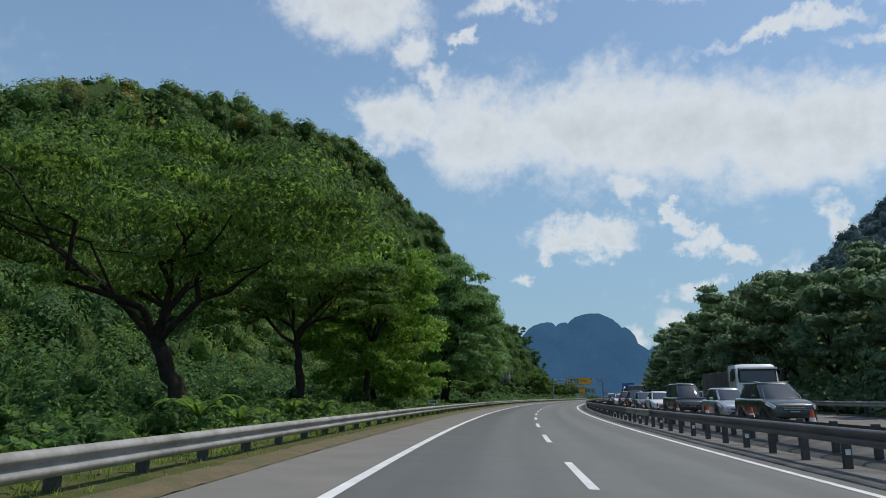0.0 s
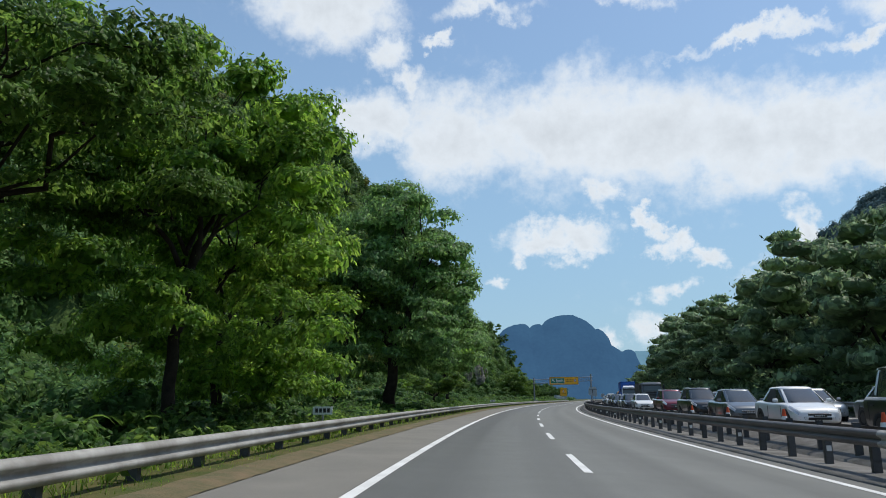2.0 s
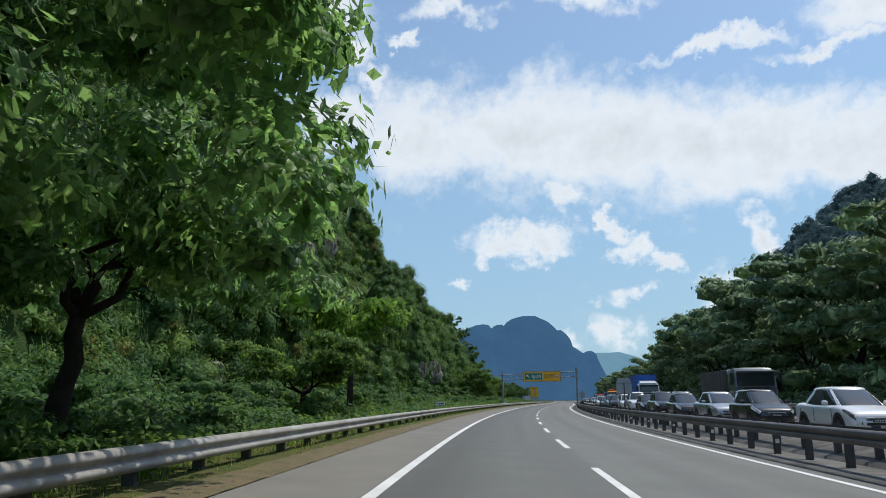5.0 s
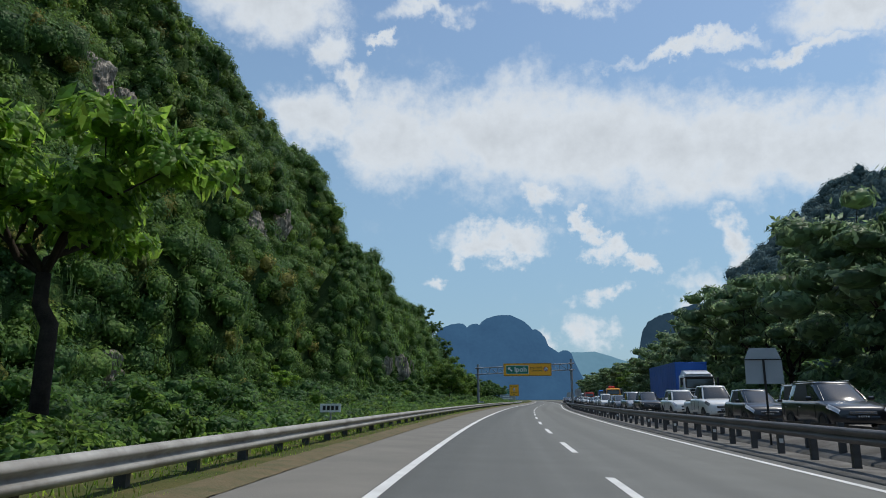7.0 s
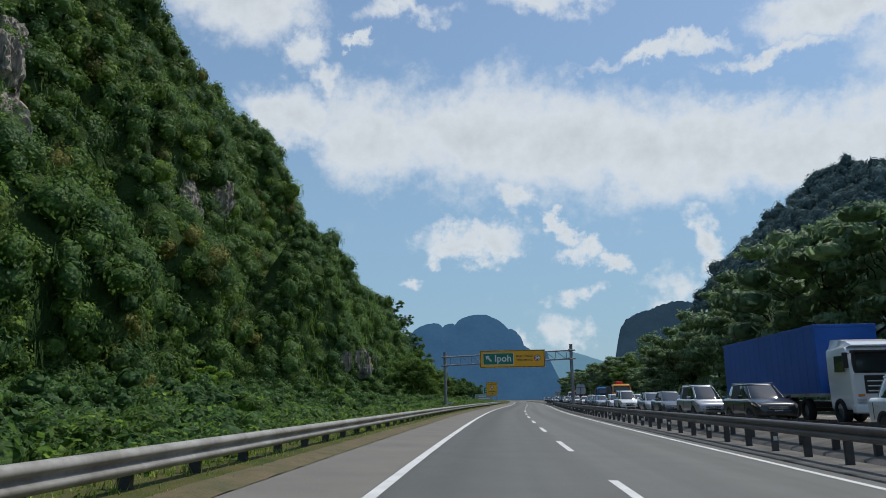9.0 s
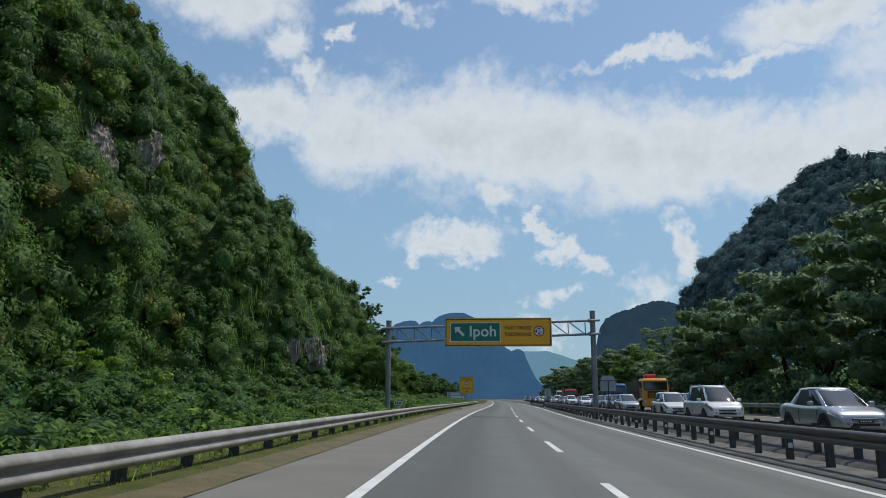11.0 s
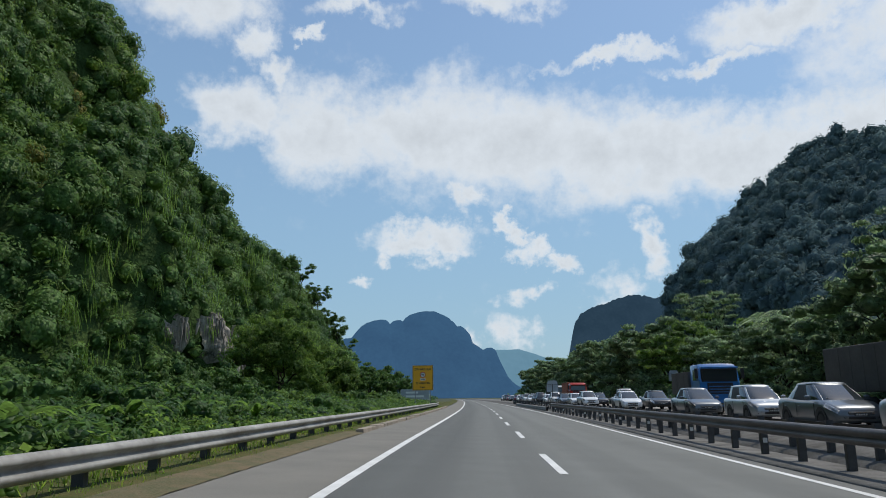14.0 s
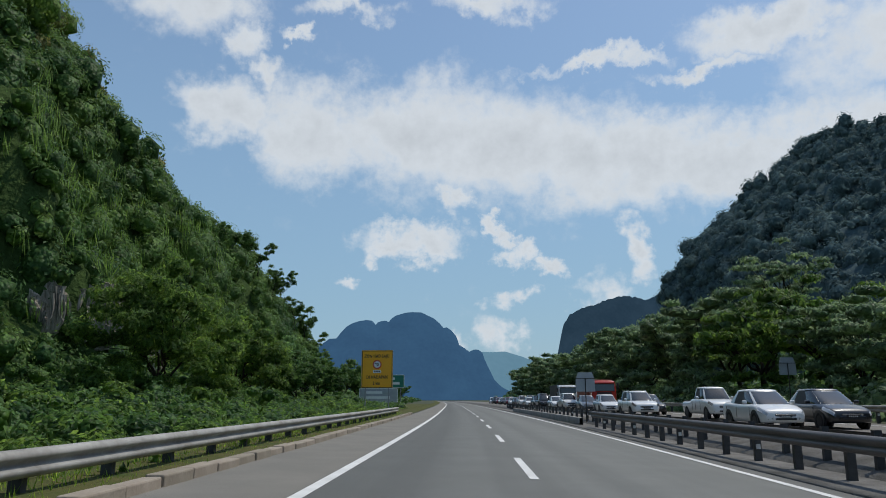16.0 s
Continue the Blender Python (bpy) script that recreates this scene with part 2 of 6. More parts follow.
GALV_DARK = mat("weathered_steel", (0.16, 0.15, 0.15), 0.55, 0.5, scale=0.9, fine=12.0, col2=(0.09, 0.085, 0.085), bump=0.05)
POST = mat("rail_post_steel", (0.10, 0.10, 0.10), 0.7, 0.3, scale=3.0, fine=20.0, col2=(0.055, 0.052, 0.05), rnd=0.15, obj=True)
REFLECT = mat("reflector_white", (0.75, 0.75, 0.72), 0.4, var=0.2)
ROCK = mat("limestone", (0.46, 0.40, 0.32), 0.9, scale=0.8, fine=3.2, bump=1.0, col2=(0.055, 0.054, 0.048), relief=0.35, drop=0.16)
HILL = mat("hill_undergrowth", (0.03, 0.055, 0.016), 0.95, scale=0.3, fine=1.4, bump=1.0, col2=(0.055, 0.09, 0.026), spec=0.1, relief=0.5)
# bluish, lightened green: the air's haze is mixed into the colour
HILL_FAR_HAZED = mat("far_hill_undergrowth_hazed", (0.07, 0.105, 0.118), 0.95, scale=0.06, fine=0.4, bump=1.0, col2=(0.06, 0.09, 0.08), spec=0.05, relief=0.8)
BARK = mat("bark", (0.05, 0.04, 0.03), 0.95, scale=3.0, fine=24.0, bump=0.9, col2=(0.02, 0.016, 0.013), spec=0.15)
LEAF_RAIN = leaf_mat("leaf_spreading", (0.115, 0.205, 0.038), (0.065, 0.13, 0.027), grain=9.0, through=0.5, dark=0.6)
LEAF_BRIGHT = leaf_mat("leaf_bright", (0.17, 0.30, 0.042), (0.115, 0.22, 0.032), grain=7.0, through=0.52, dark=0.6)
LEAF_DARK = leaf_mat("leaf_dark", (0.155, 0.285, 0.08), (0.10, 0.20, 0.06), gloss=0.5, grain=6.0, through=0.5, dark=0.6)
LEAF_OLIVE = leaf_mat("leaf_olive", (0.22, 0.34, 0.045), (0.15, 0.25, 0.034), grain=9.0, through=0.5, dark=0.6)
# green lightened and turned bluish to stand for thin roadside haze
LEAF_WALL = leaf_mat("leaf_wall", (0.20, 0.285, 0.135), (0.12, 0.19, 0.10), through=0.38, gloss=0.2, grain=2.6, relief=0.2, dark=0.6)
LEAF_JUNGLE = leaf_mat("leaf_jungle", (0.105, 0.185, 0.045), (0.048, 0.105, 0.032), through=0.32, gloss=0.15, tone=True, rnd=0.2, grain=2.0, relief=0.2, dark=0.6)
LEAF_HILL = leaf_mat("leaf_hill", (0.08, 0.155, 0.042), (0.045, 0.10, 0.030), scale=0.12, through=0.32, gloss=0.15, grain=3.0, relief=0.15, dark=0.6)
LEAF_HILL_LIGHT = leaf_mat("leaf_hill_light", (0.145, 0.23, 0.045), (0.075, 0.145, 0.034), tone=True, through=0.36, gloss=0.15, rnd=0.2, grain=2.0, relief=0.2, dark=0.6)
LEAF_OLIVE_HILL = leaf_mat("leaf_olive_hill", (0.19, 0.185, 0.048), (0.11, 0.135, 0.034), tone=True, through=0.3, gloss=0.1, grain=2.4, relief=0.2, dark=0.6)
LEAF_SHRUB = leaf_mat("leaf_shrub", (0.088, 0.172, 0.038), (0.042, 0.10, 0.026), scale=0.4, grain=6.0, through=0.42, dark=0.6)
# leaf green shifted to pale blue-grey in place of distance haze
LEAF_FAR_HAZED = leaf_mat("leaf_far_hill_hazed", (0.110, 0.155, 0.150), (0.085, 0.125, 0.130), tone=True, through=0.25, gloss=0.0, rnd=0.08, grain=0.5, relief=0.25, dark=0.8)

# ---- geometry helpers ----
# the left edge line of the carriageway: heading in degrees along its length
STEP = 0.5
_s = np.arange(-80, 1600, STEP)


def centreline(knots, turns):
    h = np.radians(np.interp(_s, knots, turns))
    x = np.concatenate([[0], np.cumsum(-np.sin((h[1:] + h[:-1]) / 2) * STEP)])
    y = np.concatenate([[0], np.cumsum(np.cos((h[1:] + h[:-1]) / 2) * STEP)])
    return h, x - 1.982 - np.interp(0, _s, x), y + 0.027 - np.interp(0, _s, y)


_h, _x, _y = centreline((-80, 0, 30, 60, 90, 120, 150, 180, 210, 240, 268, 300, 400, 600, 900, 1600), (4.0, -1.11, -3.51, -5.64, -7.27, -9.29, -10.89, -11.71, -12.68, -13.78, -13.4, -12.6, -12.0, -11.0, -10.4, -10.4))
# the valley's own axis, to which the hills run
VALLEY = centreline((-80, 0, 30, 60, 90, 120, 150, 180, 210, 240, 300, 400, 600, 900, 1600), (4.0, -1.11, -3.51, -5.64, -7.27, -9.29, -10.89, -11.71, -12.68, -13.78, -14.6, -14.5, -13.2, -12.0, -12.0))
FALL_U, FALL_Z = (-6.0, 1.7, 9.2, 10.5, 24.0), (0.262, 0.0, -0.255, 0.06, 0.12)


def heading(s):
    return float(np.interp(s, _s, _h))


def fall(u):
    """Height of the ground at offset u: a banked carriageway, and beyond the median a level one, a little higher."""
    return float(np.interp(u, FALL_U, FALL_Z))


def AT(s, u, z=0.0):
    """World place at s along the road, u to the right of the left edge line, z over the roadway."""
    h = heading(s)
    return Vector((float(np.interp(s, _s, _x)) + math.cos(h) * u, float(np.interp(s, _s, _y)) + math.sin(h) * u, fall(u) + z))


def AT_np(s, u, z):
    h = np.interp(s, _s, _h)
    return np.stack([np.interp(s, _s, _x) + np.cos(h) * u, np.interp(s, _s, _y) + np.sin(h) * u, z + np.interp(u, FALL_U, FALL_Z)], -1)


def hill_np(s, u, z):
    """As AT_np, along the valley's axis."""
    h = np.interp(s, _s, VALLEY[0])
    return np.stack([np.interp(s, _s, VALLEY[1]) + np.cos(h) * u, np.interp(s, _s, VALLEY[2]) + np.sin(h) * u, z + np.interp(u, FALL_U, FALL_Z)], -1)


def frame_at(s, u, z=0.0, turn=0.0):
    """Pose with +y along the road and +x to its right."""
    p = AT(s, u, z)
    return Matrix.Translation(p) @ Matrix.Rotation(heading(s) + radians(turn), 4, "Z")


def mesh_of(name, bm, material, smooth=False, crease=0.0):
    if crease:
        # smooth skin, hard only at edges sharper than the crease angle
        bm.normal_update()
        for e in bm.edges:
            e.smooth = len(e.link_faces) == 2 and e.calc_face_angle(4.0) < crease
        smooth = True
    me = bpy.data.meshes.new(name)
    bm.to_mesh(me)
    bm.free()
    for mm in (material if isinstance(material, (list, tuple)) else (material,)):
        me.materials.append(mm)
    if smooth:
        me.polygons.foreach_set("use_smooth", [True] * len(me.polygons))
    return me


def part(name, bm, material, parent=None, label="", smooth=False, crease=0.0):
    ob = new(name, mesh_of(name, bm, material, smooth, crease))
    ob.parent = parent
    return tagged(ob, label)


def piece(name, me, parent, m):
    ob = new(name, me)
    ob.parent = parent
    ob.matrix_basis = m
    return ob


def thing(name, m, label, category, group="", kind=""):
    ob = new(name)
    ob.matrix_basis = m
    return tagged(ob, label, category, group, kind)


def np_mesh(name, verts, faces, material, smooth=False):
    """Mesh from arrays; faces all of one size."""
    me = bpy.data.meshes.new(name)
    n, k = faces.shape
    me.vertices.add(len(verts))
    me.vertices.foreach_set("co", np.ascontiguousarray(verts, dtype=np.float32).ravel())
    me.loops.add(n * k)
    me.loops.foreach_set("vertex_index", np.ascontiguousarray(faces, dtype=np.int32).ravel())
    me.polygons.add(n)
    me.polygons.foreach_set("loop_start", np.arange(0, n * k, k, dtype=np.int32))
    for mm in (material if isinstance(material, (list, tuple)) else (material,)):
        me.materials.append(mm)
    if smooth:
        me.polygons.foreach_set("use_smooth", np.ones(n, dtype=bool))
    me.update(calc_edges=True)
    me.validate()
    return me


def box(bm, x0, x1, y0, y1, z0, z1, bevel=0.0, m=None):
    r = bmesh.ops.create_cube(bm, size=1)
    vs = r["verts"]
    bmesh.ops.transform(bm, verts=vs, matrix=Matrix.Translation(((x0 + x1) / 2, (y0 + y1) / 2, (z0 + z1) / 2)) @ Matrix.Diagonal((x1 - x0, y1 - y0, z1 - z0, 1)))
    if bevel:
        es = list({e for v in vs for e in v.link_edges})
        g = bmesh.ops.bevel(bm, geom=es, offset=bevel, segments=2, profile=0.5, affect="EDGES", clamp_overlap=True)
        vs = list({v for f in g["faces"] for v in f.verts} | {v for v in vs if v.is_valid})
    if m is not None:
        bmesh.ops.transform(bm, verts=vs, matrix=m)
    return vs


def tube(bm, a, b, r0, r1=None, seg=10, caps=True):
    a, b = Vector(a), Vector(b)
    d = b - a
    r = bmesh.ops.create_cone(bm, cap_ends=caps, segments=seg, radius1=r0, radius2=r0 if r1 is None else r1, depth=d.length)
    bmesh.ops.transform(bm, verts=r["verts"], matrix=Matrix.Translation((a + b) / 2) @ d.to_track_quat("Z", "Y").to_matrix().to_4x4())
    return r["verts"]


def strip(name, s0, s1, section, material, ds=2.0, kind="structure", label="", category="", closed=False, parent=None, smooth=False, wave=0.0):
    """Sweep a section of (u, z) along the road from s0 to s1."""
    n = max(2, int((s1 - s0) / ds) + 1)
    ss = np.linspace(s0, s1, n)
    k = len(section)
    V = np.concatenate([AT_np(ss, np.full(n, u), np.full(n, z)) for u, z in section]).reshape(k, n, 3)
    if wave:
        rng = np.random.RandomState(len(name))
        V[..., 2] += rng.uniform(-wave, wave, (k, n))
    idx = np.arange(k * n).reshape(k, n)
    F = []
    for j in range(k if closed else k - 1):
        a, b = idx[j], idx[(j + 1) % k]
        F.append(np.stack([a[:-1], b[:-1], b[1:], a[1:]], -1))
    me = np_mesh(name, V.reshape(-1, 3), np.concatenate(F), material, smooth)
    # metres across and along the road as texture coordinates
    uv = np.stack([np.repeat([u for u, z in section], n), np.tile(ss, k)], -1).astype(np.float32)
    lay = me.uv_layers.new(name="road")
    vi = np.zeros(len(me.loops), dtype=np.int32)
    me.loops.foreach_get("vertex_index", vi)
    lay.data.foreach_set("uv", uv[vi].ravel())
    ob = new(name, me)
    ob.parent = parent
    return tagged(ob, label, category, "", kind) if parent is None else tagged(ob, label)


def layered(rng, n_out, n_in, c, r, leaf, plate, top=0.4, face=None, deep=0.78):
    """A leaf clump: small sprays on the outer shell and broader ones closer in, which close the gaps. Gives places, ways and sizes."""
    r = np.asarray(r, float)
    p, d = shell(rng, n_out, c, r, top, face, deep)
    q, e = shell(rng, n_in, c, r * 0.74, top, face)
    return np.concatenate([p, q]), np.concatenate([d, e]), np.concatenate([np.full(n_out, leaf), np.full(n_in, plate)])


def leaves(name, P, D, size, material, rng, droop=0.35, aspect=0.5, spread=0.9, tone=None, puff=0.0, cores=None, knots=2):
    """One mesh of folded leaf sprays: at each place P a bent blade whose face looks about along D and whose tip hangs."""
    n = len(P)
    U = D + rng.normal(0, spread * 0.5, (n, 3))
    U[:, 2] += 0.25
    U /= np.linalg.norm(U, axis=1)[:, None] + 1e-9
    A = rng.normal(0, 1, (n, 3)) + D * 0.6
    A[:, 2] -= droop * 2
    A -= U * (A * U).sum(1)[:, None]
    A /= np.linalg.norm(A, axis=1)[:, None] + 1e-9
    S = np.cross(A, U)
    L = (size * rng.uniform(0.55, 1.35, n))[:, None]
    W = L * aspect * rng.uniform(0.7, 1.2, n)[:, None]
    base, tip = P - A * L * 0.5, P + A * L * 0.5 - U * L * 0.14
    lft, rgt = P + S * W * 0.5 - U * L * 0.08, P - S * W * 0.5 - U * L * 0.08
    V = np.stack([base, rgt, tip, lft], 1).reshape(-1, 3)
    i = np.arange(n)[:, None] * 4
    F = np.concatenate([np.concatenate([i, i + 2, i + 1], 1), np.concatenate([i, i + 3, i + 2], 1)])
    G, T = U * (1 - puff) + D * puff, tone
    G = np.repeat(G, 4, 0)
    T = None if tone is None else np.repeat(tone, 4)
    if cores is not None:
        # close-grown knotty hearts of the clumps, under the outer sprays
        c, r, ct = cores
        b = bmesh.new()
        bmesh.ops.create_icosphere(b, subdivisions=knots, radius=1.0)
        ball = np.array([v.co[:] for v in b.verts])
        tri = np.array([[v.index for v in f.verts] for f in b.faces])
        b.free()
        k = len(ball)
        q = ball[None] * (r[:, None, :] * rng.uniform(0.74, 1.0, (len(c), k, 1))) + c[:, None, :]
        F = np.concatenate([F, (tri[None] + (np.arange(len(c)) * k)[:, None, None] + len(V)).reshape(-1, 3)])
        V = np.concatenate([V, q.reshape(-1, 3)])
        G = np.concatenate([G, (ball[None] + rng.normal(0, 0.22, (len(c), k, 3))).reshape(-1, 3)])
        T = None if T is None else np.concatenate([T, np.repeat(ct, k)])
    me = np_mesh(name, V, F, material, puff > 0)
    if puff:
        # the sprays of a clump shade together as one rounded mass
        G = G / (np.linalg.norm(G, axis=1)[:, None] + 1e-9)
        me.normals_split_custom_set_from_vertices(G.tolist())
    if tone is not None:
        me.attributes.new("tone", "FLOAT", "POINT").data.foreach_set("value", T.astype(np.float32))
    return me


def shell(rng, n, c, r, top=0.25, face=None, deep=0.78):
    """Places and outward ways on the upper shell of a flattened ball with centre c and radii r."""
    d = rng.normal(0, 1, (n, 3))
    d /= np.linalg.norm(d, axis=1)[:, None]
    d[:, 2] = np.where(d[:, 2] < -top, -d[:, 2], d[:, 2])
    if face is not None:
        # only the side that shows
        f = np.asarray(face)
        back = d @ f < -0.15
        d[back] -= 2 * (d[back] @ f)[:, None] * f
    k = rng.uniform(deep, 1.05, n)[:, None]
    return np.asarray(c) + d * np.asarray(r) * k, d

# ---- ground and road ----
def build_ground():
    # one sheet out to the horizon, a little under the roadway
    n = 40
    t = np.linspace(-1, 1, n)
    g = np.sign(t) * np.abs(t) ** 2.2 * 4800
    X, Y = np.meshgrid(g + 20, g + 150)
    V = np.stack([X, Y, np.full_like(X, -1.6)], -1).reshape(-1, 3)
    i = np.arange(n * n).reshape(n, n)
    F = np.stack([i[:-1, :-1], i[:-1, 1:], i[1:, 1:], i[1:, :-1]], -1).reshape(-1, 4)
    tagged(new("ground", np_mesh("ground", V, F, SOIL)), "dark green forest floor reaching to the horizon", "ground", "", "structure")


build_ground()
S0, S1 = -60, 900
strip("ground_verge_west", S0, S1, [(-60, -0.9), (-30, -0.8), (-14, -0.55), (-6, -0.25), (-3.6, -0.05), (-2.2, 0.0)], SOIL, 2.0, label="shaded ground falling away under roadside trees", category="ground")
strip("verge_grass", S0, S1, [(-4.4, -0.08), (-3.2, 0.03), (-2.5, 0.05), (-1.95, 0.02)], GRASS, 1.0, label="thin grass verge under the guardrail", category="verge", wave=0.012)
strip("grass_opening", 292, 420, [(-11, -0.18), (-7, -0.10), (-4.3, -0.05)], GRASS, 1.5, label="open grass beside the road behind the rail's end", category="verge", wave=0.02)
strip("verge_litter", S0, 236, [(-2.3, 0.054), (-2.0, 0.055), (-1.72, 0.016)], LITTER, 0.35, label="brown leaf litter along the asphalt edge", category="verge", wave=0.010)
strip("road_west", S0, S1, [(-2.1, -0.2), (-2.05, 0.0), (7.75, 0.0), (7.8, -0.2)], ASPHALT, 2.0, label="grey worn asphalt carriageway of two lanes", category="road")
strip("shoulder_west", S0, S1, [(-1.78, 0.004), (-0.10, 0.004)], ASPHALT_DUSTY, 2.0, label="dusty brownish paved shoulder", category="road")
strip("median", S0, S1, [(7.78, -0.15), (7.8, 0.02), (8.2, 0.05), (9.15, 0.06), (9.2, -0.10), (9.38, -0.10), (9.42, 0.02), (10.6, 0.0)], CONCRETE_DARK, 1.0, label="dirty concrete median strip with a narrow channel", category="median", wave=0.008)
strip("road_east", S0, S1, [(10.55, -0.02), (10.6, 0.0), (20.6, 0.0), (20.65, -0.3)], ASPHALT_OLD, 2.0, label="grey asphalt carriageway full of queueing cars", category="road")
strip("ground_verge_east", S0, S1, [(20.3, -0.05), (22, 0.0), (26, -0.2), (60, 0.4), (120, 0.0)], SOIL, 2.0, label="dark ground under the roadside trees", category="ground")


def paint(name, u, w, s0, s1, label):
    return strip(name, s0, s1, [(u - w / 2, 0.005), (u + w / 2, 0.005)], LINE, 1.0, label=label, category="road marking")


paint("edge_line_west", 0.0, 0.17, S0, 700, "solid white edge line, slightly worn")
paint("edge_line_east", 7.3, 0.17, S0, 700, "solid white edge line beside the median")
paint("edge_line_far", 19.0, 0.15, S0, 500, "solid white edge line of the far carriageway")
for i in range(-3, 50):
    b = 14.5 + 10.2 * i
    b += float(np.interp(b, (0, 30, 60, 90, 115, 145, 187, 208, 240, 260), (-0.3, 0.3, 0.8, 1.3, -0.9, -2.3, -1.1, 0.2, 1.1, 0.5)))
    paint("lane_dash", float(np.interp(b, (235, 255), (3.3, 3.1))), 0.15, b - 4.2, b, "white lane dash")


# ---- guardrails ----
W_BEAM = ((0.0, 0.31), (0.05, 0.295), (0.085, 0.25), (0.085, 0.21), (0.005, 0.172), (0.005, 0.138), (0.085, 0.10), (0.085, 0.06), (0.05, 0.015), (0.0, 0.0))


def post_mesh(name, h, material):
    bm = bmesh.new()
    # C-shaped steel post
    box(bm, -0.075, 0.075, -0.055, -0.045, -0.1, h)
    box(bm, -0.075, -0.066, -0.045, 0.055, -0.1, h)
    box(bm, 0.066, 0.075, -0.045, 0.055, -0.1, h)
    box(bm, -0.066, 0.066, -0.02, 0.0, -0.1, h - 0.02)
    return mesh_of(name, bm, material)


def guardrail(name, u, face, top, s0, s1, material, label, post_u, post_h, spacing=2.0, phase=0.0):
    """W-beam on posts. face: +1 beam bulges to larger u."""
    rail = thing(name, Matrix.Identity(4), label, "guardrail")
    z0 = top - 0.31
    sec = [(u + face * a, z0 + b) for a, b in W_BEAM] + [(u + face * (a - 0.006), z0 + b) for a, b in reversed(W_BEAM)]
    strip("beam", s0, s1, sec, material, 2.0, closed=True, parent=rail)
    pm = post_mesh("post", post_h, POST)
    bm = bmesh.new()
    box(bm, -0.05, 0.05, -0.068, -0.057, post_h * 0.45, post_h * 0.45 + 0.11, 0.004)
    rm = mesh_of("reflector", bm, REFLECT)
    k = 0
    s = s0 + phase
    while s < s1:
        p = piece("post", pm, rail, frame_at(s, post_u, 0.0))
        if k % 3 == 0:
            piece("reflector", rm, p, Matrix.Identity(4))
        k += 1
        s += spacing
    return rail


guardrail("guardrail_west", -2.72, 1, 0.53, -10, 296, GALV, "pale galvanised W-beam guardrail on dark steel posts", -2.88, 0.48, phase=1.8)
guardrail("guardrail_median_near", 8.50, -1, 0.84, -10, 281, GALV_DARK, "dark weathered W-beam guardrail along the median", 8.64, 0.70, phase=0.8)
guardrail("guardrail_median_far", 9.95, 1, 0.62, -10, 360, GALV_DARK, "dark W-beam guardrail facing the far carriageway", 9.80, 0.72)
guardrail("guardrail_east", 20.9, -1, 0.80, -10, 420, GALV, "galvanised W-beam guardrail at the far roadside", 21.1, 0.70, spacing=4.0)


def kerb_blocks():
    """Separate kerb stones along the asphalt edge, some tilted or shifted."""
    k = thing("kerb", Matrix.Identity(4), "row of worn concrete kerb stones", "kerb", "", "structure")
    bm = bmesh.new()
    box(bm, -0.16, 0.10, -0.48, 0.48, -0.15, 0.13, 0.025)
    me = mesh_of("kerb_stone", bm, KERB)
    rng = np.random.RandomState(3)
    for i in range(62):
        piece("kerb_stone", me, k, frame_at(236.5 + i * 1.0, -1.86 + rng.normal(0, 0.012), rng.normal(0, 0.012), rng.normal(0, 0.8)) @ Matrix.Rotation(rng.normal(0, 0.02), 4, "Y"))


kerb_blocks()
strip("median_wall", 284, 330, [(8.3, 0.0), (8.32, 0.42), (8.5, 0.45), (8.52, 0.0)], CONCRETE, 2.0, label="low concrete wall in the median gap", category="wall")
strip("new_beam_section", 34.0, 42.0, [(8.40 - a, 0.53 + b) for a, b in W_BEAM], GALV, 1.0, label="newer pale beam section on the median guardrail", category="guardrail")


